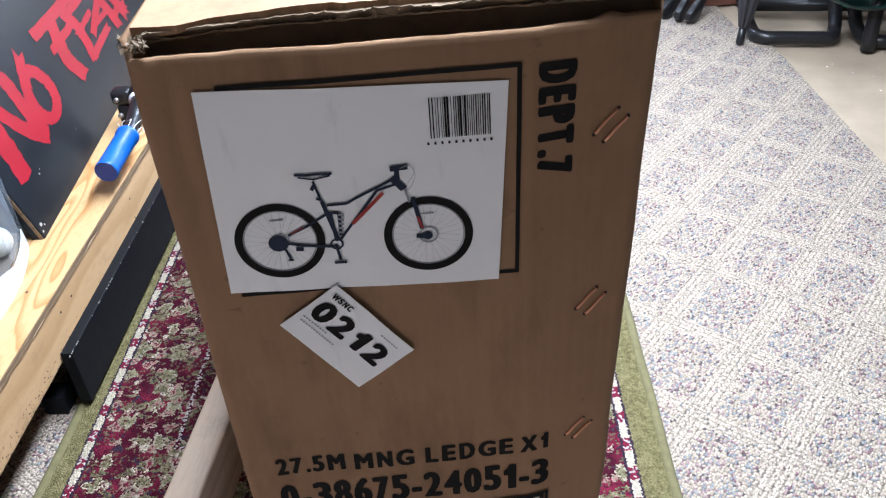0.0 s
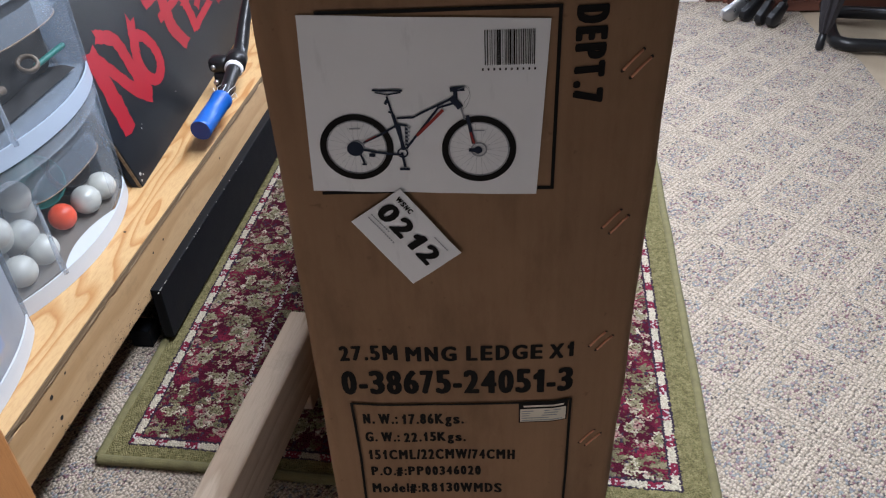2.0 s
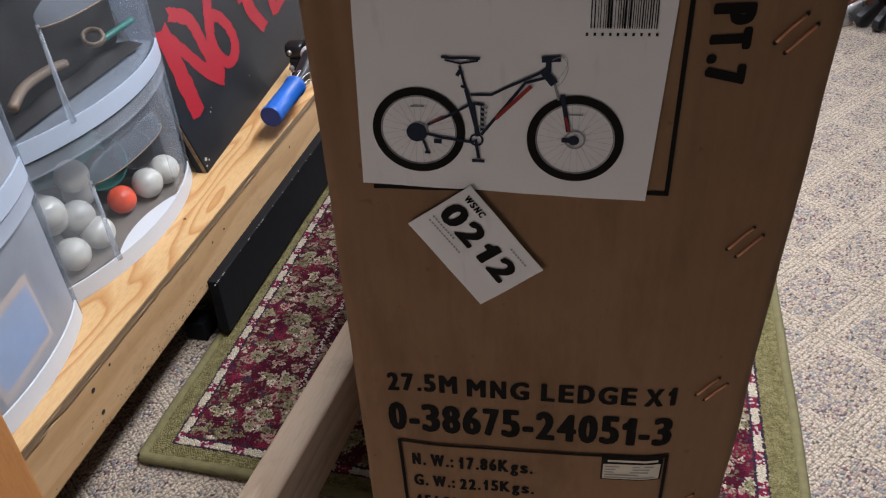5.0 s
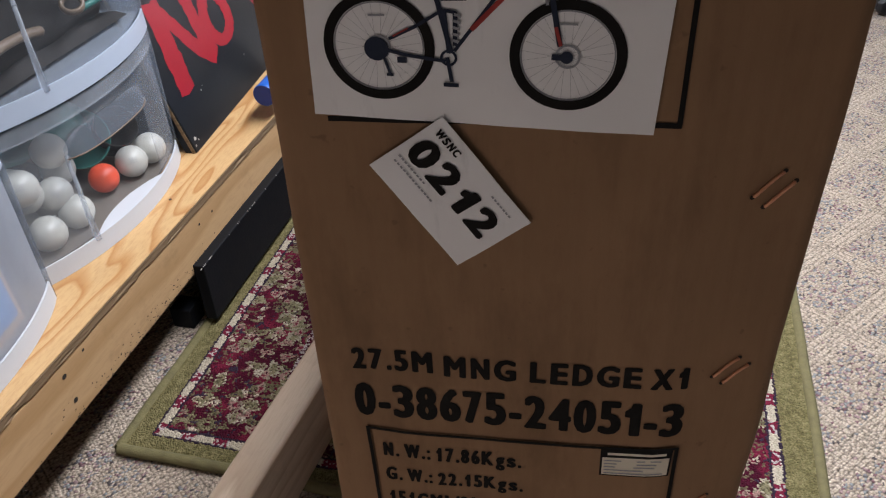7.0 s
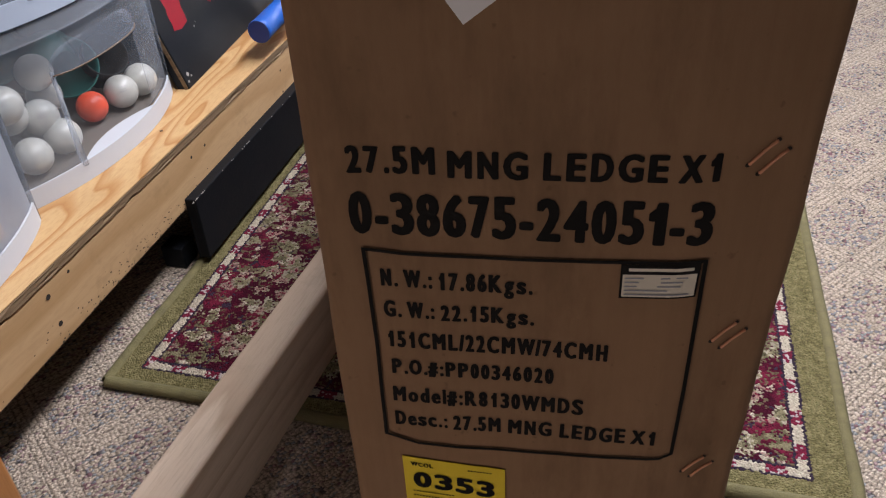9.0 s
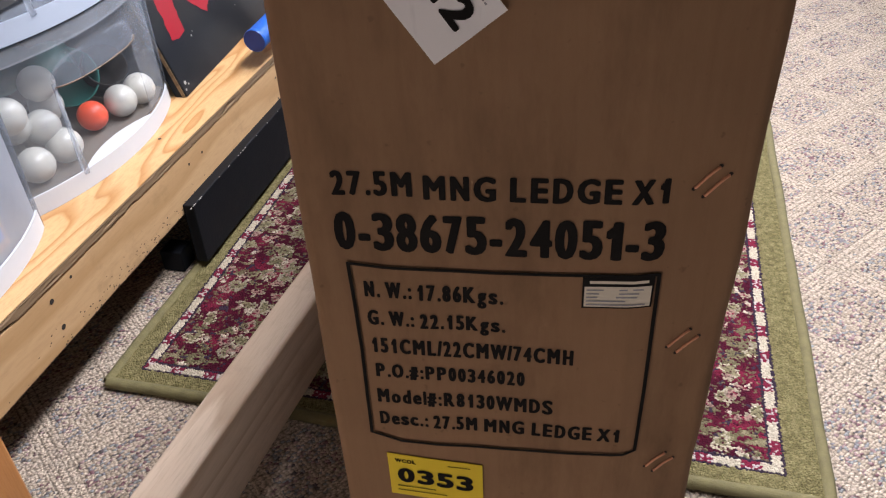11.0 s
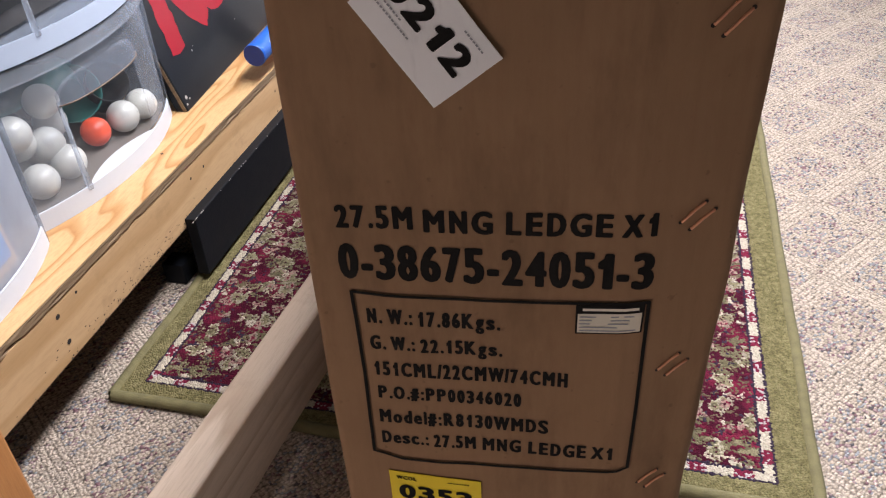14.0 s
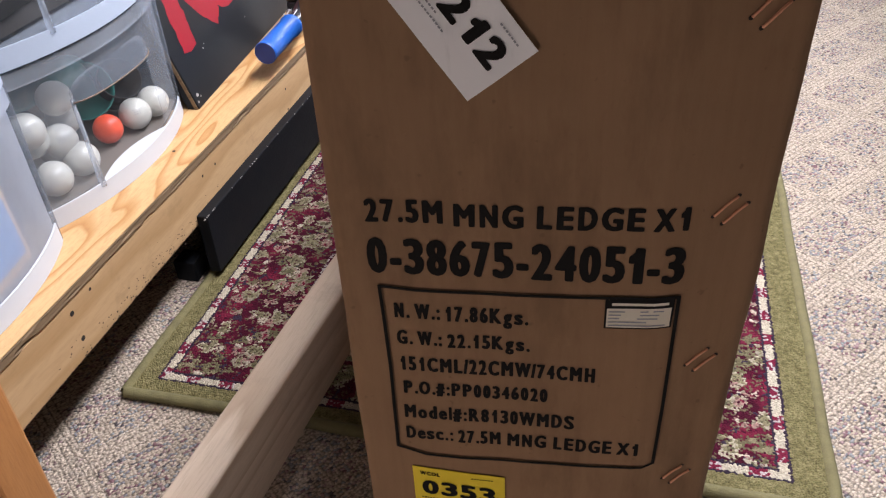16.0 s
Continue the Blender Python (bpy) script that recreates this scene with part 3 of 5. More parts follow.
bm = grid_bm(rug_top, 60, 90)
part("rug_field", bm, rug_mat(RUG_HW, 0.0, RUG_L, 0.026, RUG_SKEW), rug, "wine, cream and sage flower pile", True)
loop = []
for (ax, ay), (bx, by) in (((-1, 0), (1, 0)), ((1, 0), (1, 1)), ((1, 1), (-1, 1)), ((-1, 1), (-1, 0))):
    for k in range(40):
        t = k / 40
        x = RUG_HW * (ax + (bx - ax) * t)
        y = RUG_L * (ay + (by - ay) * t) - RUG_SKEW * x
        loop.append((x + 0.0015 * noise.noise((x * 14, y * 14, 2.0)), y + 0.0015 * noise.noise((x * 14, y * 14, 7.0)), 0.0068 + 0.001 * noise.noise((x * 20, y * 20, 3.0))))
part("edge_binding", add_tube(bmesh.new(), loop + loop[:1], 0.0072, 8, False), M_GREEN, rug, "rolled olive green edge", True)

# ---- cardboard box ----
BX0, BX1, BY1, BZ0, BZT, BZS = -0.0635, 0.143, 1.846, 0.0125, 0.7400, 0.7490


def face_y(x, z):
    y = 0.3352 + (0.65 - z) * 0.014 + 0.20 * max(0.0, x - 0.095)
    y += 0.0016 * math.exp(-((x + 0.049) / 0.0035) ** 2) * max(0.0, min(1.0, (z - 0.60) / 0.10))
    # dents and creases, stronger along the stapled seam
    seam = math.exp(-((x - 0.128) / 0.022) ** 2)
    y += 0.0010 * seam * abs(noise.noise((x * 30 + z * 24, z * 38 - x * 20, 6.0)))
    # each pair of staples pulls the board in
    dz = (z - 0.6938 + 0.0463) % 0.0926 - 0.0463
    y += 0.0011 * math.exp(-((x - 0.1283 + 0.025 * (0.6938 - z)) / 0.006) ** 2 - (dz / 0.006) ** 2)
    return y + 0.0010 * noise.noise((x * 16, z * 12, 4.0)) + 0.0005 * noise.noise((x * 45, z * 45, 1.0))


def face_x(a, z):
    """Across the face, a from 0 to 1; the sides lean in a little towards the floor."""
    left = -0.0618 - 0.0040 * (0.75 - z) / 0.45 + 0.0012 * noise.noise((z * 12, 0.0, 9.0))
    right = 0.1490 - 0.0115 * (0.75 - z) / 0.45 + 0.0018 * noise.noise((z * 14, 4.0, 9.0))
    return left + (right - left) * a


box = thing("cardboard_box", "tall worn brown cardboard bicycle shipping box with black print", "box")


def front(a, b):
    z = BZ0 + (BZT - BZ0) * b
    # rounded vertical edges
    k = 2 * a - 1
    x = face_x(a, z)
    r = max(0.0, abs(k) - 0.955) / 0.045
    y = face_y(x, z) + 0.0045 * r * r
    if b > 0.97:
        c = (b - 0.97) / 0.03
        y += 0.001 * c * c
        z += 0.0006 * noise.noise((x * 35, 2.0, 0.0)) * c
    return (x, y, z)


bm = grid_bm(front, 100, 190)
grid_bm(lambda a, b: tuple(Vector(front(a, b)) + Vector((0, 0.004, 0))), 40, 60, bm)
part("front_panel", bm, M_CARD, box, "", True)


def side(sign):
    def fn(a, b):
        z = BZ0 + (BZS - BZ0) * b
        y = 0.3435 + (BY1 - 0.3435) * a
        x = face_x(0 if sign < 0 else 1, z)
        edge = (1 - math.exp(-a * 30)) * (1 - a) if sign > 0 else math.sin(math.pi * a)
        return (x + sign * (-0.0003 + 0.004 * edge * math.sin(math.pi * b) ** 0.6), y + (face_y(x, z) + 0.0041 - 0.3435) * (1 - a) ** 8, z)
    return fn


part("side_panel", thicken(grid_bm(side(-1), 30, 40), 0.0015), M_CARD, box, "", True)
part("side_panel", thicken(grid_bm(side(1), 30, 40), 0.0015), M_CARD, box, "", True)
part("back_panel", box_bm((BX0, BY1 - 0.004, BZ0), (BX1, BY1, BZS), 0.001), M_CARD, box)
part("bottom_panel", box_bm((BX0 - 0.003, 0.345, BZ0), (BX1 - 0.008, BY1 - 0.006, BZ0 + 0.004)), M_CARD, box)


def flap(x0, x1, y_front, z0, t, rag, seed):
    """A top flap with a torn front edge; the corrugated layers show in it."""
    bm = bmesh.new()
    n, m = 90, 14
    rows = []
    for i in range(n + 1):
        x = x0 + (x1 - x0) * i / n
        e = rag * (noise.noise((x * 60, seed, 0.0)) + 0.6 * noise.noise((x * 190, seed, 2.0)) + 0.9 * noise.noise((x * 14, seed, 5.0)))
        col = []
        for j in range(m + 1):
            q = (j / m) ** 2.2
            y = y_front + e * (1 - q) + (BY1 - 0.004 - y_front) * q
            z = z0 - 0.0035 * max(0.0, -x / 0.06) * (1 - q) ** 6 + 0.0011 * noise.noise((x * 30, y * 30, seed)) + 0.0025 * math.sin(math.pi * i / n) * math.sin(math.pi * min(1, q * 1.3))
            col.append((bm.verts.new((x, y, z)), bm.verts.new((x, y + (0.0008 * noise.noise((x * 300, seed, 8.0)) if j == 0 else 0), z - t * (1 + 0.3 * noise.noise((x * 120, seed, 1.0)))))))
        rows.append(col)
    for i in range(n):
        for j in range(m):
            for s in (0, 1):
                bm.faces.new([rows[a][b][s] for a, b in ((i, j), (i + 1, j), (i + 1, j + 1), (i, j + 1))])
        bm.faces.new((rows[i][0][0], rows[i][0][1], rows[i + 1][0][1], rows[i + 1][0][0]))
        bm.faces.new((rows[i][m][0], rows[i + 1][m][0], rows[i + 1][m][1], rows[i][m][1]))
    for j in range(m):
        for i in (0, n):
            bm.faces.new((rows[i][j][0], rows[i][j + 1][0], rows[i][j + 1][1], rows[i][j][1]))
    return bm


part("top_flap", flap(-0.0590, 0.1490, 0.3430, 0.7540, 0.0034, 0.0022, 3.0), M_CARD, box)
part("inner_flap", flap(-0.0590, 0.1480, 0.3450, 0.7506, 0.0032, 0.0020, 11.0), M_CORE, box, "torn corrugated flap edge")
part("lower_flap", flap(-0.0590, 0.1480, 0.354, 0.7468, 0.0030, 0.0015, 23.0), M_CORE, box, "crushed corrugated layer")

# Added plate behind the slot, stops light leaking through the box.
part("slot_blocker", box_bm((-0.059, 0.3575, 0.690), (0.1475, 0.3610, 0.7455), 0.0008), M_CORE, box, "added plate closing the dark slot under the flaps")


def crumple(cx, cz, w, seed):
    """Frayed paper shreds at a crushed corner."""
    rr, bm = random.Random(seed), bmesh.new()
    for k in range(60):
        c = Vector((cx + rr.uniform(-w, w), 0.3375 + rr.uniform(-0.003, 0.006), cz + rr.uniform(-0.0022, 0.0022)))
        d = Vector((rr.uniform(-1, 1), rr.uniform(-0.6, 0.6), rr.uniform(-0.7, 0.7))).normalized() * rr.uniform(0.0010, 0.0024)
        n = d.orthogonal().normalized() * rr.uniform(0.0004, 0.0010)
        mid = n.cross(d).normalized() * rr.uniform(0.0003, 0.0009)
        a, b2, c2, d2 = (bm.verts.new(q) for q in (c - d, c + n + mid, c + d, c - n - mid))
        e2 = bm.verts.new(c - mid * 1.5)
        for f in ((a, b2, e2), (b2, c2, e2), (c2, d2, e2), (d2, a, e2), (a, d2, c2), (a, c2, b2)):
            bm.faces.new(f)
    return bm


part("crushed_corner", crumple(-0.0575, 0.7462, 0.0055, 1), M_TORN, box, "crushed pale corner fold")
rim_line = [k / 90 for k in range(1, 90)]
rim_face = [(face_x(a, 0.741), face_y(face_x(a, 0.741), 0.741)) for a in rim_line]
bm = bmesh.new()
rows = []
for a, (x, y) in zip(rim_line, rim_face):
    j = 0.0004 * noise.noise((x * 90, 3.0, 0)) + 0.0005 * noise.noise((x * 22, 8.0, 0.0))
    tear = 0.0022 * math.exp(-((x - 0.126) / 0.004) ** 2)
    prof = ((0.0000, -0.0030), (0.0002, -0.0006), (0.0008, 0.0004), (0.0022, 0.0006), (0.0030, 0.0000), (0.0031, -0.0030))
    rows.append([bm.verts.new((x, y + q + 0.3 * j, 0.7408 + r + j + (tear if r > 0 else 0))) for q, r in prof])
for r0, r1 in zip(rows, rows[1:]):
    for k in range(5):
        bm.faces.new((r0[k], r1[k], r1[k + 1], r0[k + 1]))
part("front_rim", bm, M_CARD, box, "folded front rim", True)
for y0, z0, seed, x0, x1 in ((0.3424, 0.7508, 2.0, -0.054, 0.147), (0.3446, 0.7474, 7.0, -0.054, 0.146)):
    bm = bmesh.new()
    n = 170
    vs = []
    for i in range(n + 1):
        x = x0 + (x1 - x0) * i / n
        h = 0.0006 + 0.0013 * abs(noise.noise((x * 160, seed, 0.0))) + 0.0011 * abs(noise.noise((x * 420, seed, 3.0)))
        y = y0 + 0.0020 * noise.noise((x * 60, seed, 5.0)) + 0.0018 * noise.noise((x * 14, seed, 5.0))
        vs.append((bm.verts.new((x, y - 0.0008, z0 - 0.0035 * max(0.0, -x / 0.06) + 0.0006 * noise.noise((x * 90, seed, 9.0)))), bm.verts.new((x, y - 0.0015 - 0.0010 * noise.noise((x * 300, seed, 1.0)), z0 - 0.0035 * max(0.0, -x / 0.06) + h)), bm.verts.new((x, y + 0.003, z0 - 0.0035 * max(0.0, -x / 0.06) + 0.0006))))
    for p0, p1 in zip(vs, vs[1:]):
        bm.faces.new((p0[0], p1[0], p1[1], p0[1]))
        bm.faces.new((p0[1], p1[1], p1[2], p0[2]))
        bm.faces.new((p0[2], p1[2], p1[0], p0[0]))
    part("torn_edge", bm, M_TORN, box, "ragged torn paper edge")

# ---- flat print on the face ----
def on_face(x, z, lift):
    return (x, face_y(x, z) - lift, z)


def bilinear(c):
    (ax, az), (bx, bz), (cx, cz), (dx, dz) = c     # bottom left, bottom right, top right, top left
    return lambda u, v: ((ax * (1 - u) + bx * u) * (1 - v) + (dx * (1 - u) + cx * u) * v, (az * (1 - u) + bz * u) * (1 - v) + (dz * (1 - u) + cz * u) * v)


def text_mesh(words, bold):
    cu = bpy.data.curves.new("print", "FONT")
    cu.body, cu.offset, cu.resolution_u = words, bold, 3
    ob = new("print_source", cu)
    me = bpy.data.meshes.new_from_object(ob.evaluated_get(bpy.context.evaluated_depsgraph_get()))
    bpy.data.objects.remove(ob)
    bpy.data.curves.remove(cu)
    return me


# widths of the printed characters, in heights of a capital: advance and inked part
WIDE = {c: (0.77, 0.64) for c in "0123456789"}
WIDE.update({"1": (0.77, 0.40), "M": (1.16, 0.95), "N": (1.00, 0.80), "G": (1.08, 0.94), "L": (0.85, 0.69), "E": (0.93, 0.74), "D": (1.00, 0.84), "X": (0.93, 0.90), "W": (1.31, 1.29),
             "K": (1.00, 0.90), "P": (0.93, 0.76), "O": (1.08, 0.97), "R": (1.00, 0.84), "S": (0.93, 0.82), "C": (1.00, 0.88), "H": (1.00, 0.80), "T": (0.85, 0.80), " ": (0.39, 0.0),
             ".": (0.39, 0.19), ":": (0.46, 0.19), "-": (0.46, 0.36), "#": (0.77, 0.74), "/": (0.39, 0.41), "g": (0.85, 0.68), "s": (0.77, 0.68), "o": (0.85, 0.74), "d": (0.85, 0.68), "e": (0.77, 0.69), "l": (0.39, 0.19), "c": (0.77, 0.68)})
BLOCK = {c: (0.68, 0.62) for c in "023456789"}
BLOCK.update({"1": (0.53, 0.44), "-": (0.44, 0.36), "D": (0.70, 0.62), "E": (0.56, 0.48), "P": (0.64, 0.56), "T": (0.60, 0.57), ".": (0.34, 0.20), "7": (0.60, 0.54)})
EVEN = {c: (1.05, 0.92) for c in "0123456789"}
EVEN["1"] = (0.95, 0.62)
GLYPHS = {}


def glyph(c):
    """Outline of one character, x from 0 to 1 over its inked width, y in heights of a capital."""
    if c not in GLYPHS:
        if c == "1":
            # the built-in digit 1 is a plain bar: give it its flag
            co, faces = np.array([(0.52, 0, 0), (1, 0, 0), (1, 1, 0), (0.62, 1, 0), (0.52, 0.88, 0), (0, 0.76, 0), (0, 0.60, 0), (0.52, 0.66, 0)]), [(0, 1, 2, 3, 4, 7), (4, 5, 6, 7)]
        else:
            cap = text_mesh("H", 0.0)
            top = max(v.co.y for v in cap.vertices)
            src = text_mesh(c, 0.0)
            co = np.array([v.co[:] for v in src.vertices]) / top
            faces = [tuple(f.vertices) for f in src.polygons]
            co[:, 0] = (co[:, 0] - co[:, 0].min()) / (co[:, 0].max() - co[:, 0].min())
            if c in "0OCGS23568":
                co[:, 1] = (co[:, 1] - co[:, 1].min()) / (co[:, 1].max() - co[:, 1].min()) * 1.03 - 0.015
            elif c in "1234567890":
                co[:, 1] /= co[:, 1].max()
            bpy.data.meshes.remove(src)
            bpy.data.meshes.remove(cap)
        GLYPHS[c] = (co, faces)
    return GLYPHS[c]


def lettering(words, corners, parent, lift=0.0003, bold=0.0004, table=None):
    """Flat lettering between four corners (foot of the first and last letter, top of the last and first); bold is the stroke added to each side, in metres."""
    table = table or WIDE
    at = bilinear(corners)
    bl, br, tl = (Vector(corners[k]) for k in (0, 1, 3))
    wide, high = (br - bl).length, (tl - bl).length
    du, dv = (br - bl).normalized(), (tl - bl).normalized()
    total = sum(table[c][0] for c in words)
    lead = (table[words[0]][0] - table[words[0]][1]) / 2
    tail = (table[words[-1]][0] - table[words[-1]][1]) / 2
    unit = 1.0 / (total - lead - tail)
    pen, co, faces = -lead * unit, [], []
    bx, by = bold / wide, bold * 0.55 / high
    for c in words:
        adv, ink = table[c][0] * unit, table[c][1] * unit
        if c != " ":
            g, fs = glyph(c)
            if c in ".:":
                ink = max(ink, 0.0013 / wide)
            x0 = pen + (adv - ink) / 2 + bx
            n = len(co)
            co += [(x0 + p[0] * max(ink - 2 * bx, 0.35 * ink), by + p[1] * (1 - 2 * by)) for p in g]
            faces += [tuple(i + n for i in f) for f in fs]
        pen += adv
    steps = [(0, 0)] + [(bold * math.cos(math.pi * k / 8), bold * 0.55 * math.sin(math.pi * k / 8)) for k in range(16)]
    verts, polys = [], []
    for k, (ox, oz) in enumerate(steps):
        n = len(verts)
        for u, v in co:
            x, z = at(u, v)
            verts.append(on_face(x + ox * du.x + oz * dv.x, z + ox * du.y + oz * dv.y, lift + 0.000004 * k))
        polys += [tuple(i + n for i in f) for f in faces]
    me = bpy.data.meshes.new("printed_text")
    me.from_pydata(verts, [], polys)
    ob = new("printed_text", me)
    me.materials.append(M_INK)
    ob.parent = parent
    return ob


def quad(corners, lift, n=8, where=on_face):
    at = bilinear(corners)
    return grid_bm(lambda a, b: where(*at(a, b), lift), n, n)


def sheet_bm(corners, lift, t, n):
    bm = quad(corners, lift, n)
    at = bilinear(corners)
    grid_bm(lambda a, b: on_face(*at(a, b), lift - t), n, n, bm)
    rim = [(k / n, 0) for k in range(n)] + [(1, k / n) for k in range(n)] + [(1 - k / n, 1) for k in range(n)] + [(0, 1 - k / n) for k in range(n)]
    for k in range(len(rim)):
        q, r = at(*rim[k]), at(*rim[(k + 1) % len(rim)])
        bm.faces.new([bm.verts.new(on_face(*w, h)) for w, h in ((q, lift), (r, lift), (r, lift - t), (q, lift - t))])
    return bm


def stroke(bm, pts, w, lift, where=on_face, closed=False):
    """A flat line of width w through points of the face."""
    src = [Vector((p[0], p[1])) for p in pts]
    pts = []
    for a, b in zip(src, src[1:]):
        k = max(1, int((b - a).length / 0.006))
        pts += [a.lerp(b, i / k) for i in range(k)]
    pts += src[-1:]
    left, right, n = [], [], len(pts)
    for i, p in enumerate(pts):
        a, b = (pts[i - 1], pts[(i + 1) % n]) if closed else (pts[max(i - 1, 0)], pts[min(i + 1, n - 1)])
        d = (b - a).normalized()
        nrm = Vector((-d.y, d.x)) * w / 2
        left.append(bm.verts.new(where(*(p + nrm), lift)))
        right.append(bm.verts.new(where(*(p - nrm), lift)))
    for i in range(n if closed else n - 1):
        j = (i + 1) % n
        bm.faces.new((left[i], right[i], right[j], left[j]))
    return bm


def disc(bm, c, r, lift, r0=0.0, n=48, where=on_face, ry=None):
    ry = ry or r
    out = [bm.verts.new(where(c[0] + r * math.cos(a), c[1] + ry * math.sin(a), lift)) for a in (2 * math.pi * k / n for k in range(n))]
    if r0:
        inn = [bm.verts.new(where(c[0] + r0 * math.cos(a), c[1] + r0 * ry / r * math.sin(a), lift)) for a in (2 * math.pi * k / n for k in range(n))]
        for k in range(n):
            bm.faces.new((out[k], out[(k + 1) % n], inn[(k + 1) % n], inn[k]))
    else:
        bm.faces.new(out)
    return bm


def line(words, x0, x1, z0, z1, tilt, bold, table=None):
    lettering(words, ((x0 - 0.0003, z0), (x1, z0 + tilt), (x1, z1 + tilt), (x0, z1)), box, bold=bold, table=table)


for words, x0, x1, z0 in (("27.5M", -0.0452, -0.0072, 0.4945), ("MNG", -0.0020, 0.0310, 0.4940), ("LEDGE", 0.0372, 0.0860, 0.4948), ("X1", 0.0902, 0.1058, 0.4955)):
    line(words, x0, x1, z0, z0 + 0.0128, 0.0006, 0.00085)
line("0-38675-24051-3", -0.0468, 0.1066, 0.4638, 0.4850, 0.0016, 0.0013, BLOCK)
for words, x0, x1, z0, z1 in (("N. W.:", -0.0360, -0.0125, 0.4345, 0.4446), ("17.86Kgs.", -0.0088, 0.0330, 0.4342, 0.4442), ("G. W.:", -0.0363, -0.0125, 0.4160, 0.4258), ("22.15Kgs.", -0.0090, 0.0338, 0.4157, 0.4253),
                              ("151CML/22CMW/74CMH", -0.0357, 0.0686, 0.3968, 0.4072), ("P.O.#:PP00346020", -0.0356, 0.0441, 0.3790, 0.3886), ("Model#:R8130WMDS", -0.0366, 0.0592, 0.3595, 0.3700),
                              ("Desc.:", -0.0371, -0.0100, 0.3413, 0.3517), ("27.5M", -0.0065, 0.0180, 0.3412, 0.3516), ("MNG", 0.0220, 0.0440, 0.3414, 0.3518), ("LEDGE", 0.0482, 0.0806, 0.3416, 0.3520), ("X1", 0.0835, 0.0950, 0.3420, 0.3522)):
    line(words, x0, x1, z0, z1, 0.0004, 0.00064)
bm = bmesh.new()
stroke(bm, [(-0.0430, 0.4560), (-0.0250, 0.4545), (0.0270, 0.4545), (0.1064, 0.4575)], 0.0017, 0.0011)
stroke(bm, [(0.1056, 0.4580), (0.1050, 0.3810), (0.1040, 0.3365)], 0.0019, 0.0011)
stroke(bm, [(0.1047, 0.3368), (0.0980, 0.3330), (0.0550, 0.3300), (-0.0050, 0.3282), (-0.0260, 0.3290), (-0.0435, 0.3345)], 0.0017, 0.0011)
stroke(bm, [(-0.0430, 0.3340), (-0.0416, 0.4000), (-0.0422, 0.4565)], 0.0019, 0.0011)
part("printed_frame", bm, M_INK, box)
bm = bmesh.new()
stroke(bm, [(-0.030, 0.7275), (0.0900, 0.7275)], 0.0019, 0.0005)
stroke(bm, [(0.0895, 0.7282), (0.0880, 0.6250)], 0.0019, 0.0005)
stroke(bm, [(0.0888, 0.6258), (-0.0395, 0.6245)], 0.0022, 0.0005)
part("printed_frame", bm, M_INK, box)
lettering("DEPT.7", ((0.0972, 0.7270), (0.0968, 0.6752), (0.1126, 0.6748), (0.1132, 0.7265)), box, bold=0.0014, table=BLOCK)

# picture sheet with a flat print of a bicycle
SHEET = ((-0.0440, 0.6265), (0.0795, 0.6220), (0.0850, 0.7215), (-0.0390, 0.7270))
sheet = part("picture_sheet", sheet_bm(SHEET, 0.0010, 0.0003, 14), M_PAPER, box, "white paper sheet with a bicycle print")
PL = 0.0014
RW, FW, WR = (-0.0168, 0.6535), (0.0486, 0.6510), 0.0198


def S(cx, cy):
    return (-0.0168 + (cx - 178) * 0.0001285 + (573 - cy) * 0.0000220, 0.6535 - (cy - 573) * 0.00015 - (cx - 178) * 0.0000049)


for c in (RW, FW):
    part("printed_tyre", disc(bmesh.new(), c, WR, PL, WR * 0.82), M_INK, sheet)
for c in (RW, FW):
    bm = bmesh.new()
    disc(bm, c, WR * 0.81, PL - 0.0002, WR * 0.785)
    for k in range(28):
        a = 2 * math.pi * k / 28 + 0.1
        b = a + (0.5 if k % 2 else -0.5)
        stroke(bm, [(c[0] + 0.08 * WR * math.cos(b), c[1] + 0.08 * WR * math.sin(b)), (c[0] + 0.79 * WR * math.cos(a), c[1] + 0.79 * WR * math.sin(a))], 0.00009, PL - 0.0001)
    disc(bm, c, WR * 0.22, PL, WR * 0.18)
    stroke(bm, [(c[0] - 0.0028, c[1] + 0.0113), (c[0] + 0.0030, c[1] + 0.0113)], 0.0007, PL)
    tagged(part("printed_wheel", bm, M_GREYINK, sheet), kind="stuff")
bm = bmesh.new()
for pts, w in ((((228, 350), (262, 352), (300, 350), (350, 350)), 0.0011), (((240, 358), (290, 366), (345, 356)), 0.0008), (((288, 372), (330, 468)), 0.0011),
               (((318, 440), (378, 580)), 0.0018), (((335, 455), (400, 452), (440, 430), (545, 380)), 0.0012), (((205, 552), (270, 522), (345, 478)), 0.0012),
               (((175, 575), (260, 590), (365, 600)), 0.0013), (((345, 478), (372, 580)), 0.0016)):
    stroke(bm, [S(*p) for p in pts], w, PL + 0.0002)
for pts, w in ((((368, 590), (388, 650)), 0.0014), (((366, 658), (408, 658)), 0.0015),
               (((545, 372), (590, 412)), 0.0034), (((560, 395), (500, 412), (385, 575)), 0.0013), (((538, 345), (595, 340)), 0.0026), (((560, 350), (565, 380)), 0.0022),
               (((196, 600), (216, 640)), 0.0011), (((205, 640), (224, 640)), 0.0011), (((232, 602), (258, 602)), 0.0022), (((292, 385), (284, 402)), 0.0016), (((300, 430), (318, 436)), 0.0012),
               (((620, 440), (662, 550)), 0.0019), (((645, 575), (700, 576)), 0.0022)):
    stroke(bm, [S(*p) for p in pts], w, PL + 0.0002)
stroke(bm, [S(376, 482), S(386, 562)], 0.0016, PL + 0.0002)
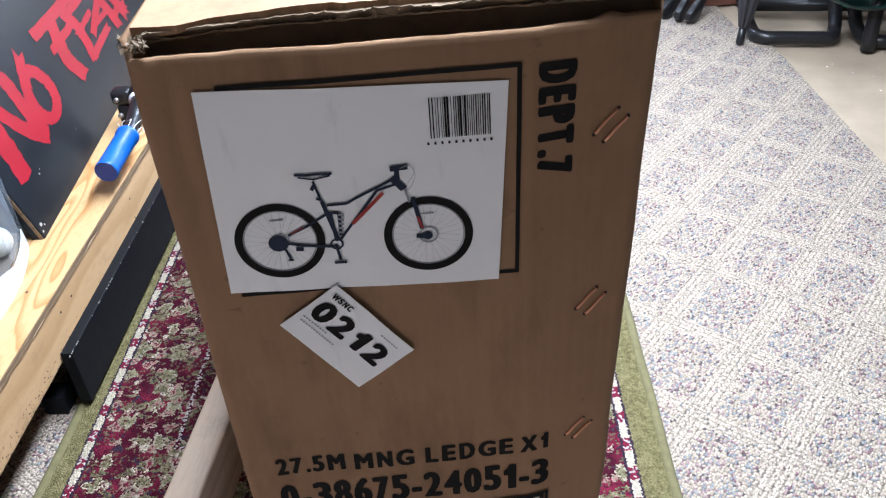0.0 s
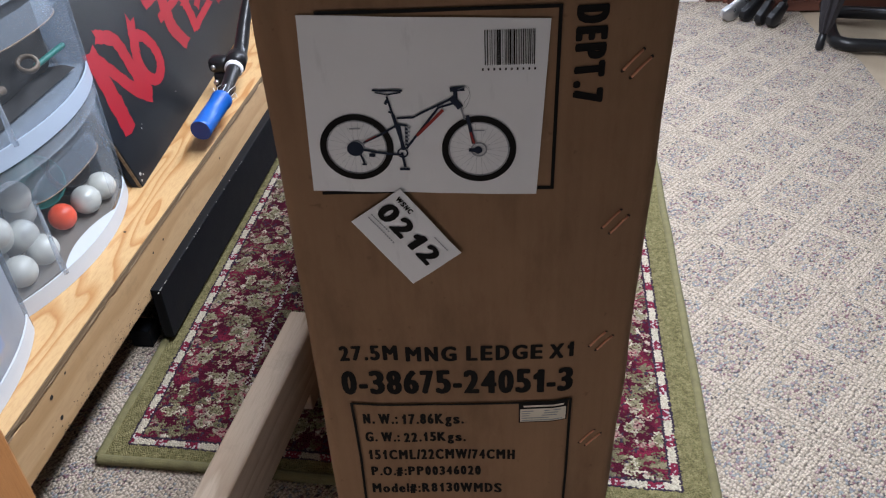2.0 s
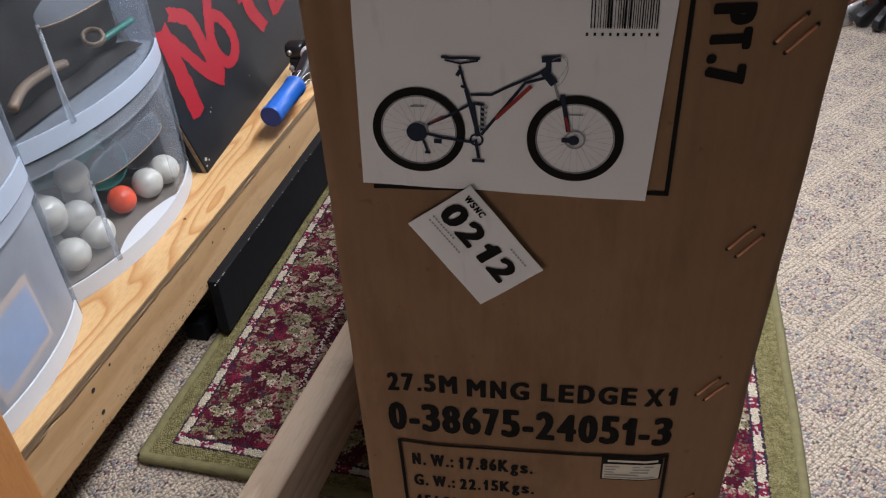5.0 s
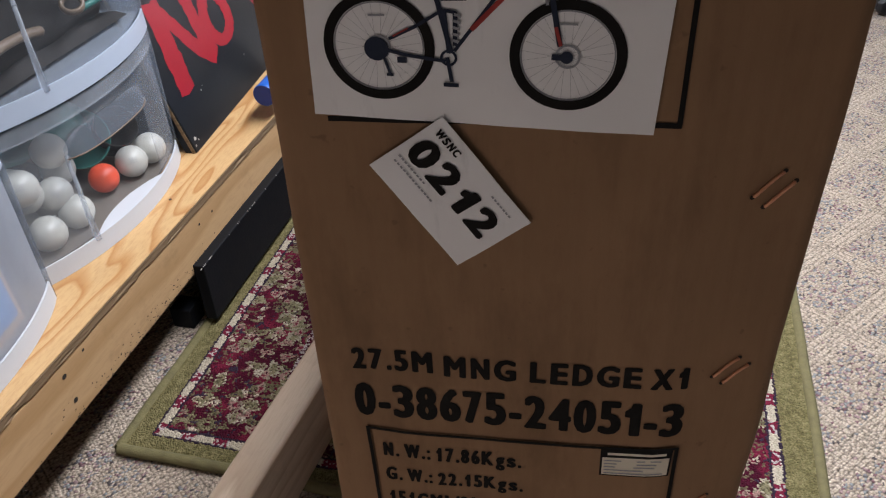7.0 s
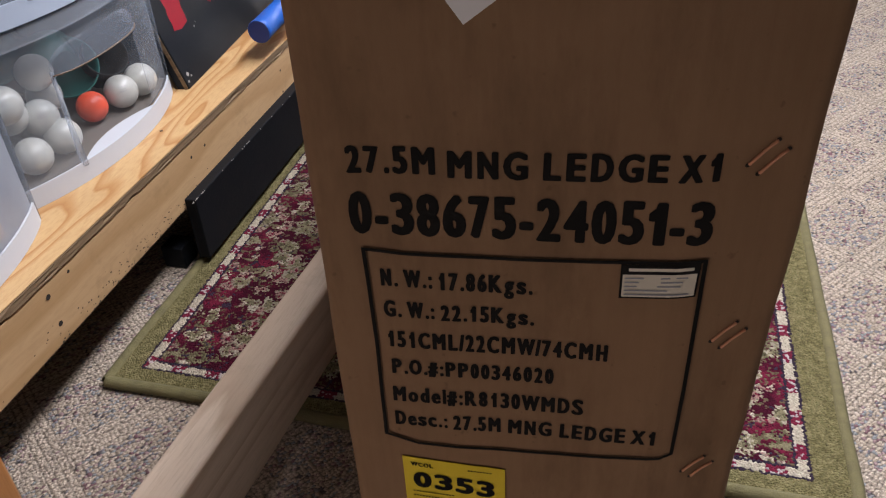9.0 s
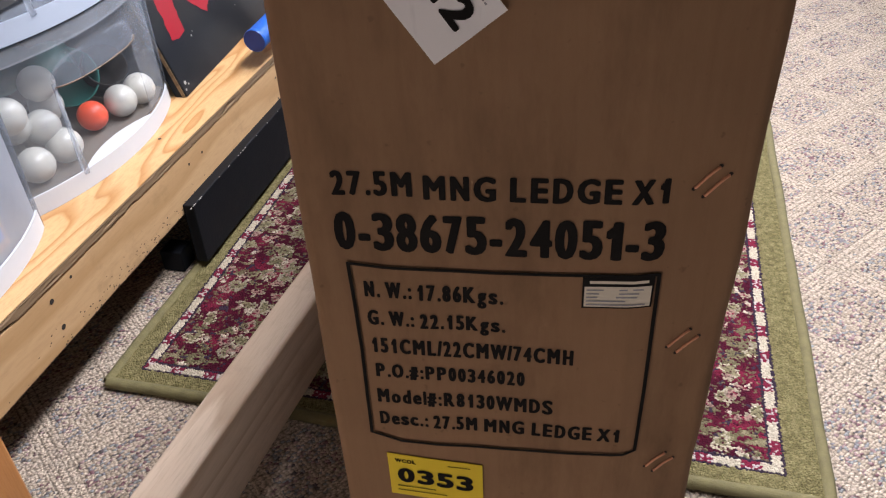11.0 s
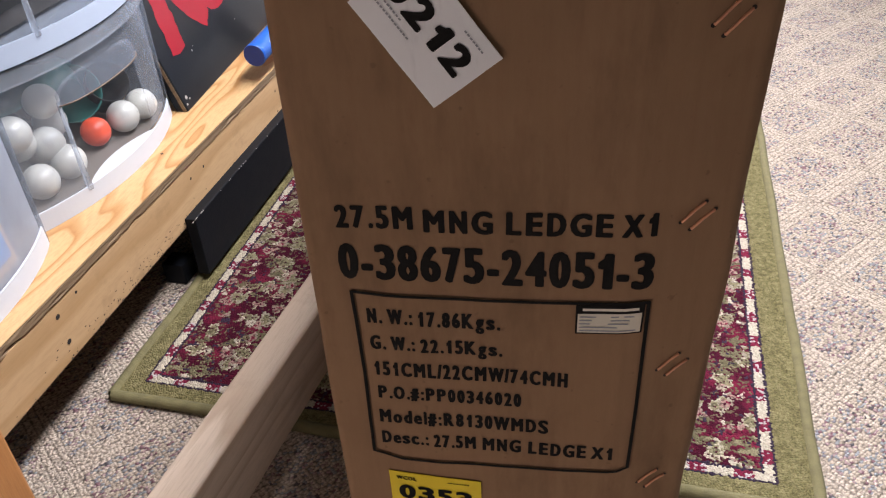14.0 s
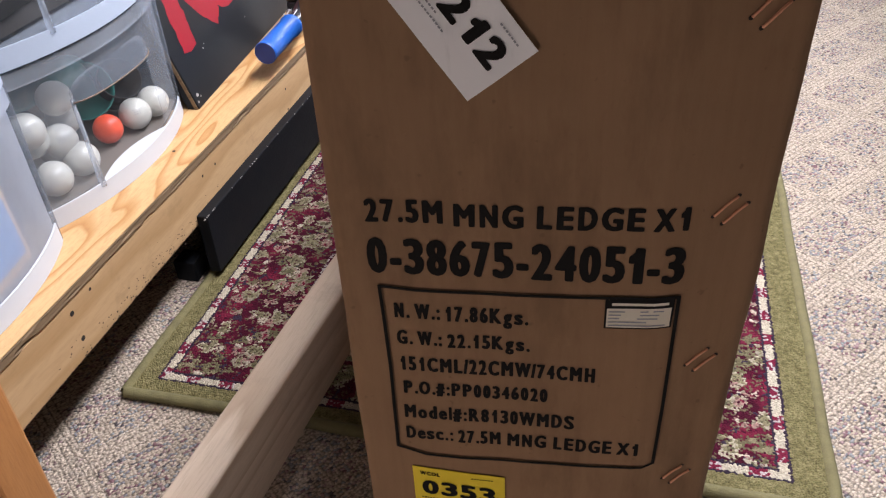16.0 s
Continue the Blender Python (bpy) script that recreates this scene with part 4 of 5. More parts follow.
stroke(bm, [S(345, 480), S(378, 484)], 0.0012, PL + 0.0002)
disc(bm, S(172, 578), 0.0044, PL + 0.0001)
disc(bm, S(684, 575), 0.0022, PL + 0.0001)
disc(bm, S(372, 592), 0.0030, PL + 0.0001, 0.0021)
part("printed_bicycle_frame", bm, M_NAVY, sheet)
for p, q, w in (((424, 522), (520, 420), 0.0017), ((642, 505), (664, 548), 0.0012), ((215, 545), (255, 524), 0.0006)):
    part("printed_red_tube", stroke(bmesh.new(), [S(*p), S(*q)], w, PL + 0.0004), M_REDINK, sheet)
bm = bmesh.new()
cable = smooth_path([Vector((*S(*p), 0)) for p in ((570, 345), (600, 335), (622, 365), (612, 405), (592, 420))], 5)
stroke(bm, cable, 0.00022, PL + 0.0003)
stroke(bm, smooth_path([Vector((*S(*p), 0)) for p in ((580, 340), (610, 335), (618, 360), (600, 395))], 5), 0.00018, PL + 0.0003)
stroke(bm, [S(590, 410), S(612, 458)], 0.0010, PL + 0.0001)
for k in range(5):
    stroke(bm, [S(374, 488 + 15 * k), S(394, 492 + 15 * k)], 0.0010, PL + 0.0003)
tagged(part("printed_linework", bm, M_GREYINK, sheet), kind="stuff")
rng = random.Random(5)
bm = bmesh.new()
x = 0.0528
while x < 0.0775:
    w = rng.choice((0.00025, 0.00035, 0.0005, 0.0008))
    stroke(bm, [(x, 0.6985), (x, 0.7168)], w, PL)
    x += w / 2 + rng.choice((0.00035, 0.0005, 0.0007)) + 0.0003
for k in range(10):
    stroke(bm, [(0.0510 + 0.0029 * k, 0.6962), (0.0510 + 0.0029 * k + 0.0009, 0.6962)], 0.0013, PL)
tagged(part("barcode", bm, M_INK, sheet), kind="stuff")

# diagonal white tag over the sheet's lower edge
TAG = ((-0.0250, 0.6062), (0.0072, 0.5603), (0.0370, 0.5832), (0.0045, 0.6275))
tag = part("paper_tag", sheet_bm(TAG, 0.0024, 0.0003, 8), M_PAPER, box, "diagonal white paper tag with black digits")
tagat = bilinear(TAG)


def in_tag(u0, v0, u1, v1):
    return (tagat(u0, v0), tagat(u1, v0), tagat(u1, v1), tagat(u0, v1))


lettering("0212", in_tag(0.05, 0.41, 0.90, 0.75), tag, 0.0028, 0.00115, table=EVEN)
lettering("WSNC", in_tag(0.06, 0.82, 0.29, 0.91), tag, 0.0028, 0.00025)
bm = bmesh.new()
for u0, v0, u1 in ((0.05, 0.355, 0.35), (0.06, 0.28, 0.475), (0.665, 0.86, 0.89)):
    k = u0
    while k < u1 - 0.02:
        stroke(bm, [tagat(k, v0), tagat(k + 0.022, v0)], 0.0008, 0.0028)
        k += 0.032
tagged(part("small_print", bm, M_GREYINK, tag), kind="stuff")

# yellow sticker
YEL = ((-0.0362, 0.2800), (0.0198, 0.2755), (0.0200, 0.3125), (-0.0360, 0.3170))
yellow = part("yellow_sticker", sheet_bm(YEL, 0.0010, 0.0003, 6), M_YELLOW, box, "yellow paper sticker with black digits")
yelat = bilinear(YEL)
lettering("0353", (yelat(0.09, 0.34), yelat(0.90, 0.34), yelat(0.90, 0.68), yelat(0.09, 0.68)), yellow, 0.0014, 0.0010, table=EVEN)
lettering("WCOL", (yelat(0.08, 0.82), yelat(0.30, 0.82), yelat(0.30, 0.91), yelat(0.08, 0.91)), yellow, 0.0014, 0.0002)
bm = bmesh.new()
for u0, v0, u1 in ((0.64, 0.88, 0.86), (0.08, 0.24, 0.50), (0.08, 0.14, 0.62)):
    k = u0
    while k < u1:
        stroke(bm, [yelat(k, v0), yelat(k + 0.02, v0)], 0.0009, 0.0014)
        k += 0.03
tagged(part("small_print", bm, M_INK, yellow), kind="stuff")

# small maker's sticker in the corner of the printed border: plain bars only
LAB = ((0.0710, 0.4368), (0.1035, 0.4385), (0.1040, 0.4565), (0.0710, 0.4550))
maker = part("maker_sticker", sheet_bm(LAB, 0.0010, 0.0002, 6), M_INK, box, "small black and cream sticker")
labat = bilinear(LAB)
part("sticker_panel", quad((labat(0.03, 0.06), labat(0.97, 0.06), labat(0.97, 0.72), labat(0.03, 0.72)), 0.0013, 6), M_LABEL, maker)
bm = bmesh.new()
stroke(bm, [labat(0.10, 0.86), labat(0.92, 0.86)], 0.0016, 0.0013)
part("sticker_bar", bm, M_LABEL, maker)
bm = bmesh.new()
for v0, segs in ((0.62, ((0.06, 0.30), (0.52, 0.86))), (0.50, ((0.06, 0.24), (0.52, 0.80))), (0.38, ((0.06, 0.22), (0.48, 0.78))), (0.26, ((0.06, 0.62),)), (0.14, ((0.06, 0.90),))):
    for u0, u1 in segs:
        stroke(bm, [labat(u0, v0), labat(u1, v0)], 0.0008, 0.0016)
tagged(part("small_print", bm, M_GREYINK, maker), kind="stuff")

# copper staples in pairs
for k, (sx, sz) in enumerate(((0.1292, 0.6940), (0.1252, 0.5980), (0.1230, 0.5060), (0.1210, 0.4146), (0.1182, 0.3245), (0.1180, 0.2320), (0.1170, 0.1400), (0.1165, 0.0500))):
    for off in (-0.0023, 0.0023):
        bm = bmesh.new()
        cx, cz = sx + off, sz - off * 0.95
        dx, dz = 0.0049, 0.0051
        pts = []
        for t in (-1.0, -0.92, -0.5, 0.0, 0.5, 0.92, 1.0):
            px, pz = cx + dx * t, cz + dz * t
            pts.append((px, face_y(px, pz) - (0.0010 if abs(t) < 0.95 else -0.002), pz))
        add_tube(bm, pts, 0.00068, 6)
        part("staple", bm, M_COPPER, box, "copper staple", True)
    for off in (-0.0023, 0.0023):
        for t in (-1, 1):
            part("staple_hole", disc(bmesh.new(), (sx + off + 0.0051 * t, sz - off * 0.95 + 0.0053 * t), 0.0010, 0.0006, n=10), M_HOLE, box)

# ---- plywood platform ----
PLY_Z = 0.187
platform = thing("plywood_platform", "low pine plywood platform with a pale board front", "platform", PLAT)
part("top_sheet", box_bm((-0.80, -0.75, PLY_Z - 0.0016), (-0.0004, 1.80, PLY_Z), 0.0006), M_PLY, platform, "varnished pine plywood sheet")
part("sheet_core", box_bm((-0.79, -0.75, PLY_Z - 0.0125), (-0.004, 1.80, PLY_Z - 0.0018)), M_PLYEDGE, platform)


def sawn_edge(a, b):
    """Torn, layered edge of the sheet: plies stand back by turns, with gouges along the grain."""
    u, z = -0.75 + 2.55 * a, PLY_Z - 0.0127 + 0.0112 * b
    ply = 0.00012 * math.sin(b * 15.0 + 1.5 * noise.noise((u * 3, 0, 4.0)))
    pit = max(0.0, noise.noise((u * 22, b * 2.2, 3.0)) - 0.22) * 0.009
    return (0.0004 + ply - pit + 0.0005 * noise.noise((u * 60, b * 5, 8.0)) - 0.004 * (b < 0.01 or b > 0.99), u, z)


part("sheet_edge", grid_bm(sawn_edge, 640, 14), M_PLYEDGE, platform, "dark torn layered plywood edge")
FRONT_B = 0.098
part("front_board", box_bm((-0.019, -0.75, FRONT_B), (-0.0015, 1.80, PLY_Z - 0.0135), 0.0012), M_FRONT, platform, "pale wooden board with drill holes")
part("rear_board", box_bm((-0.80, -0.75, 0.0), (-0.78, 1.80, PLY_Z - 0.02)), M_FRONT, platform)
# Unseen board added at the near end, keeps light out from under the platform.
part("end_board", box_bm((-0.779, -0.75, 0.0), (-0.021, -0.732, PLY_Z - 0.02)), M_FRONT, platform)
part("black_beam", box_bm((-0.0012, 0.347, 0.020), (0.0155, 1.80, 0.113), 0.0016), M_BLACKWOOD, platform, "black painted beam with chipped edges")
part("support_foot", box_bm((-0.055, 0.342, 0.001), (-0.022, 0.375, 0.034), 0.002), M_BLACKWOOD, platform, "small black foot block")
part("support_foot", box_bm((-0.019, 1.30, 0.001), (-0.0015, 1.37, 0.0975), 0.002), M_BLACKWOOD, platform)


def chips(n, seed):
    rr, bm = random.Random(seed), bmesh.new()
    for _ in range(n):
        y = 0.34 + 1.0 * rr.random() ** 1.5
        if rr.random() < 0.93:
            c, s = Vector((0.0150, y, 0.1124)), rr.uniform(0.0003, 0.0006)
        else:
            c, s = Vector((0.0153, y, rr.uniform(0.04, 0.108))), rr.uniform(0.0003, 0.0008)
        add_box(bm, c - Vector((0.0006, s * rr.uniform(1, 2.5), s)), c + Vector((0.0006, s * rr.uniform(1, 2.5), s)))
    return bm


tagged(part("paint_chips", chips(30, 4), M_CHIP, platform), kind="stuff")
for y, z in ((0.082, 0.1580), (0.084, 0.1212), (0.386, 0.1540), (0.423, 0.1525), (0.680, 0.1500), (0.677, 0.1150), (0.119, 0.1634)):
    r = 0.0035 if y < 0.1 else 0.0022
    bm = bmesh.new()
    vs = [bm.verts.new((-0.0009, y + r * math.cos(a), z + 0.9 * r * math.sin(a))) for a in (2 * math.pi * k / 14 for k in range(14))]
    bm.faces.new(vs)
    part("drill_hole", bm, M_HOLE, platform)
part("nail_head", add_tube(bmesh.new(), [(-0.039, 0.391, PLY_Z - 0.001), (-0.039, 0.391, PLY_Z + 0.0005)], 0.0022, 12), M_RUSTY, platform, "small dark nail head")
rr, bm = random.Random(8), bmesh.new()
for _ in range(130):
    y, z = rr.gauss(0.22, 0.09), FRONT_B + abs(rr.gauss(0.003, 0.013))
    r = rr.uniform(0.0003, 0.0011)
    if z < PLY_Z - 0.025:
        bm.faces.new([bm.verts.new((-0.0011, y + r * 1.6 * math.cos(a), z + r * math.sin(a))) for a in (0, 1.2, 2.4, 3.6, 4.9)])
tagged(part("dirt_specks", bm, M_HOLE, platform), kind="stuff")

# ---- raw rail and stained post ----
stand = thing("wooden_stand", "wooden stand with an orange stained post and a raw rail", "stand")
rail_m = Matrix.Translation((-0.2650, 0.40, 0.0)) @ pose(0, 0, 0, 0, 0, -8.7)
rail_len = 0.405
part("rail", box_bm((-0.0195, -0.12, 0.061), (0.0195, rail_len, 0.150), 0.004, 3), M_RAW, stand, "raw pale lumber rail", m=rail_m)
part("rail_foot", box_bm((-0.016, rail_len - 0.05, 0.012), (0.010, rail_len - 0.01, 0.061), 0.002), M_RAW, stand, m=rail_m)
part("post", box_bm((-0.390, 0.322, 0.0), (-0.321, 0.363, 0.72), 0.003), M_POST, stand, "orange stained rough post")
part("rail_block", box_bm((-0.3205, 0.322, 0.0), (-0.270, 0.360, 0.0605), 0.003), M_RAW, stand)


# ---- drawer towers ----
def tower(uc, hw, n_side, bow, drawers, depth, label, pocket=True):
    """Clear plastic drawer tower: local y along the platform, local x outwards."""
    tw = thing("drawer_tower", label, "drawer unit", PLAT)

    def nf(u, extra=0.0):
        k = max(-1.0, min(1.0, (u - uc) / hw))
        return n_side + bow * (1 - k * k) ** 0.9 + extra

    def outline(extra, us, back):
        pts = [(nf(u) + extra, u) for u in us]
        return pts + [(back, us[-1]), (back, us[0])]

    def slab(z0, z1, extra, shrink=0.0, top_in=0.0, hollow=False):
        bm = bmesh.new()
        us = [uc - hw + shrink + (2 * hw - 2 * shrink) * k / 36 for k in range(37)]
        lo = [bm.verts.new((x, y, z0)) for x, y in outline(extra, us, n_side - depth)]
        hi = [bm.verts.new((x - top_in, y, z1)) for x, y in outline(extra, us, n_side - depth)]
        for k in range(len(lo)):
            j = (k + 1) % len(lo)
            bm.faces.new((lo[k], lo[j], hi[j], hi[k]))
        if not hollow:
            bm.faces.new(lo[::-1])
            bm.faces.new(hi)
        return bm

    def strip(z0, z1, extra, t):
        us = [uc - hw + 2 * hw * k / 40 for k in range(41)]
        bm = bmesh.new()
        rows = [[bm.verts.new(c) for c in ((nf(u) + extra, u, z0), (nf(u) + extra - 0.0015, u, z1), (nf(u) + extra - t, u, z1), (nf(u) + extra - t, u, z0))] for u in us]
        for r0, r1 in zip(rows, rows[1:]):
            for k in range(4):
                bm.faces.new((r0[k], r0[(k + 1) % 4], r1[(k + 1) % 4], r1[k]))
        bm.faces.new(rows[0])
        bm.faces.new(rows[-1][::-1])
        return bm

    for z0, z1 in drawers:
        rim_mat = M_WHITEPLASTIC if z0 < 0.3 else M_RIMPLASTIC
        drawer = part("drawer", strip(z0, z0 + 0.0235, 0.004, 0.004), rim_mat, tw, "pale plastic drawer base rim")
        zt = z1 - 0.022
        h0, h1 = z0 + 0.020, zt

        def panel(a, b):
            u = uc + (2 * a - 1) * (hw - 0.004)
            z = h0 + (h1 - h0) * b
            x = nf(u, -0.001) - 0.004 * b
            return (x, u, z)
        pc, ph = uc - 0.002, 0.080
        zl = z0 + 0.134
        bm = grid_bm(panel, 80, 48)
        if not pocket:
            part("drawer_front", bm, M_MILK, drawer, "milky drawer front", True)
            part("drawer_floor", slab(z0 + 0.0195, z0 + 0.0215, -0.006, 0.006), M_BASEPLASTIC, drawer)
            part("divider_frame", strip(zt + 0.001, z1 - 0.0035, 0.003, 0.004), M_MILK, tw, "milky plastic divider rim")
            continue
        gone = [f for f in bm.faces if abs(f.calc_center_median().y - pc) < ph and f.calc_center_median().z < zl + 0.022 * (1 - ((f.calc_center_median().y - pc) / ph) ** 4)]
        bmesh.ops.delete(bm, geom=gone, context="FACES")
        part("drawer_front", bm, M_FROST_CLEAR if z0 < 0.3 else M_FROST_PALE, drawer, "clear frosted drawer front with a finger pocket", True)

        def lip_sheet(a, b):
            q = 2 * a - 1
            u = pc + q * (ph + 0.003)
            arch = 0.013 + 0.015 * (1 - q ** 6)
            out = 0.009 * (1 - b) * (1 - q ** 6)
            return (nf(u, 0.0005) + out - 0.002 * b, u, zl - 0.003 + arch * b)

        def pocket_back(a, b):
            q = 2 * a - 1
            u = pc + q * ph
            return (nf(u, -0.001) - 0.026 * (1 - q * q), u, h0 + (zl + 0.022 * (1 - q ** 4) - h0) * b)
        part("pocket_back", grid_bm(pocket_back, 40, 8), M_FROST_PALE, drawer, "clear recessed pocket wall", True)
        u = pc - ph
        part("pocket_edge", add_tube(bmesh.new(), [(nf(u, 0.001), u, h0 - 0.001), (nf(u, -0.002), u + 0.001, h0 + 0.05), (nf(u, -0.003), u, zl)], 0.0032, 12, True, [0.0046, 0.0030, 0.0024]), M_EDGEPLASTIC, drawer, "", True)
        part("finger_lip", grid_bm(lip_sheet, 30, 8), M_FROST, drawer, "frosted finger lip", True)
        # Plywood's reflection in the lip edge, put in as a tan colour.
        part("lip_edge", add_tube(bmesh.new(), [lip_sheet(k / 24, 0.0) for k in range(25)], 0.0009, 6), M_TAPE, tw, "thin lip edge tinted tan for the reflected plywood", True)
        for s in (-1, 1):
            y = uc + s * (hw - 0.003)
            part("drawer_side", box_bm((n_side - depth + 0.01, y - 0.0012, h0), (n_side - 0.002, y + 0.0012, h1)), M_FROST_CLEAR, drawer)
        part("drawer_floor", slab(z0 + 0.0195, z0 + 0.0215, -0.006, 0.006), M_BASEPLASTIC if z0 < 0.3 else M_FROST_CLEAR, drawer)

        def pocket_floor(a, b):
            q = 2 * a - 1
            u = pc + q * ph
            return (nf(u, 0.001) - 0.026 * b * (1 - q * q), u, z0 + 0.0222)
        part("pocket_floor", grid_bm(pocket_floor, 24, 6), rim_mat if z0 < 0.3 else M_FROST, drawer, "pale crescent floor of the finger pocket")
        part("divider_frame", strip(zt + 0.001, z1 - 0.0035, 0.003, 0.004), M_FROST_CLEAR, tw, "frosted plastic divider rim")
        part("divider_shelf", slab(z1 - 0.006, z1 - 0.0035, -0.004, 0.004), M_FROST, tw)
    for s in (-1, 1):
        y = uc + s * (hw + 0.0015)
        part("side_panel", box_bm((n_side - depth, y - 0.0012, drawers[0][0]), (n_side + 0.002, y + 0.0012, drawers[-1][1])), M_FROST, tw)
    part("back_panel", box_bm((n_side - depth - 0.003, uc - hw, drawers[0][0]), (n_side - depth - 0.0006, uc + hw, drawers[-1][1])), M_FROST, tw)
    return tw


tower(0.345, 0.165, -0.092, 0.039, ((PLY_Z + 0.0005, 0.383), (0.3835, 0.579)), 0.34, "frosted clear plastic drawer tower holding golf balls")
tower(0.006, 0.165, -0.066, 0.039, ((PLY_Z + 0.0005, 0.383), (0.3835, 0.579)), 0.34, "milky plastic drawer tower with a printed card", False)


def golf_ball(bm, r=0.0216):
    bmesh.ops.create_icosphere(bm, subdivisions=4, radius=r)
    return bm


def dimpled():
    bm = golf_ball(bmesh.new())
    n, g = 300, math.pi * (3 - math.sqrt(5))
    pits = [Vector((math.cos(g * k) * math.sqrt(1 - z * z), math.sin(g * k) * math.sqrt(1 - z * z), z)) for k, z in ((k, 1 - 2 * (k + 0.5) / n) for k in range(n))]
    arr = np.array([p[:] for p in pits])
    for v in bm.verts:
        d = np.arccos(np.clip((arr @ np.array(v.co.normalized()[:])).max(), -1, 1))
        if d < 0.085:
            v.co *= 1 - 0.014 * (1 - (d / 0.085) ** 2)
    return bm


FLOOR_Z = PLY_Z + 0.0232
R = 0.0216
ball = solid("golf_ball", dimpled(), M_BALL, "white dimpled golf ball in a clear drawer", "golf ball", group="golf balls in the drawer", smooth=True)
SPOTS = [(-0.0985, 0.231, FLOOR_Z + R), (-0.0945, 0.281, FLOOR_Z + R), (-0.115, 0.279, FLOOR_Z + R + 0.024), (-0.150, 0.335, FLOOR_Z + R + 0.024), (-0.125, 0.304, FLOOR_Z + R + 0.069),
         (-0.105, 0.221, FLOOR_Z + R + 0.067), (-0.095, 0.408, FLOOR_Z + R), (-0.090, 0.447, FLOOR_Z + R), (-0.150, 0.298, FLOOR_Z + R), (-0.145, 0.243, FLOOR_Z + R), (-0.160, 0.262, FLOOR_Z + R + 0.040), (-0.128, 0.246, FLOOR_Z + R + 0.040)]
PRINTED = []
for k, (n, u, z) in enumerate(SPOTS):
    m = PLAT @ pose(n, u, z, 40 * k, 25 * k, 60 * k)
    if k == 0:
        ball.matrix_world = m
    elif k in (2, 5, 6):
        PRINTED.append((copy_thing(ball, m), m))
    else:
        copy_thing(ball, m)
# grey bars of print on three of the balls, facing out of the drawer
for ob, m in PRINTED:
    turn = m.to_3x3().inverted() @ PLAT.to_3x3()
    out, up = turn @ Vector((0.66, -0.58, 0.47)).normalized(), turn @ Vector((0, 0, 1))
    side = up.cross(out).normalized()
    up = out.cross(side)
    bm = bmesh.new()
    for row, half in ((0.0032, 0.0062), (0.0, 0.0048), (-0.0030, 0.0056)):
        pts = [(out * R + side * (half * (2 * j / 6 - 1)) + up * row).normalized() * (R + 0.0002) for j in range(7)]
        for p0, p1 in list(zip(pts, pts[1:]))[::2]:
            w = up * 0.0005
            bm.faces.new([bm.verts.new(q.normalized() * (R + 0.0002)) for q in (p0 - w, p1 - w, p1 + w, p0 + w)])
    tagged(part("ball_print", bm, M_GREYINK, ob, "small grey bars of print"), kind="stuff")
orange = solid("orange_ball", golf_ball(bmesh.new(), 0.0195), M_BALL_ORANGE, "bright orange plastic ball in a clear drawer", "ball", smooth=True, m=PLAT @ pose(-0.110, 0.364, FLOOR_Z + 0.0195))


def cup(r0, r1, h):
    bm = bmesh.new()
    n = 24
    prof = [(r0, 0), (r1, h), (r1 - 0.002, h), (r0 - 0.002, 0.002)]
    rings = [[bm.verts.new((r * math.cos(2 * math.pi * k / n), r * math.sin(2 * math.pi * k / n), z)) for k in range(n)] for r, z in prof]
    for a, b in zip(rings, rings[1:]):
        for k in range(n):
            bm.faces.new((a[k], a[(k + 1) % n], b[(k + 1) % n], b[k]))
    bm.faces.new(rings[0])
    bm.faces.new(rings[-1])
    return bm


solid("practice_cup", cup(0.026, 0.030, 0.050), M_DARKSTUFF, "dark grey plastic cup among golf balls", "cup", smooth=True, m=PLAT @ pose(-0.150, 0.445, FLOOR_Z + 0.032, 50, 0, 60))
solid("green_lid", cup(0.036, 0.040, 0.020), M_TEAL, "green plastic lid among golf balls", "lid", smooth=True, m=PLAT @ pose(-0.160, 0.400, FLOOR_Z + 0.050, 55, 0, 40))
solid("teal_cloth", grid_bm(lambda a, b: (0.12 * a - 0.06, 0.16 * b - 0.08, 0.018 * math.sin(a * 7 + b * 3) + 0.012 * math.cos(b * 9)), 14, 14), M_TEAL, "teal cloth folded in a clear drawer", "cloth", smooth=True, m=PLAT @ pose(-0.200, 0.350, FLOOR_Z + 0.095, 0, 25, 0))
ZU = 0.3835 + 0.0232


def torus_bm(R0, r0, n=36, k=10, flat=1.0):
    bm = bmesh.new()
    rings = [[bm.verts.new(((R0 + r0 * math.cos(b)) * math.cos(a), (R0 + r0 * math.cos(b)) * math.sin(a), flat * r0 * math.sin(b))) for b in (2 * math.pi * j / k for j in range(k))] for a in (2 * math.pi * i / n for i in range(n))]
    for i in range(n):
        for j in range(k):
            bm.faces.new((rings[i][j], rings[(i + 1) % n][j], rings[(i + 1) % n][(j + 1) % k], rings[i][(j + 1) % k]))
    return bm


# Dark sheet added over the pale drawer floor to darken the inside.
solid("dark_drawer_stuff", grid_bm(lambda a, b: (0.045 * a - 0.030, 0.28 * b - 0.14, 0.004 + 0.010 * (1 - a) * (1 + math.sin(b * 17 + a * 4)) * 0.5), 16, 40), M_DARKSTUFF, "dark sheet added to darken the floor of a clear drawer", "cloth", smooth=True, m=PLAT @ pose(-0.105, 0.338, ZU))
solid("tape_roll", torus_bm(0.012, 0.0030, flat=1.6), M_TAPE, "tan tape roll in a clear drawer", "tape", smooth=True, m=PLAT @ pose(-0.100, 0.393, 0.452, 25, 25, 0))
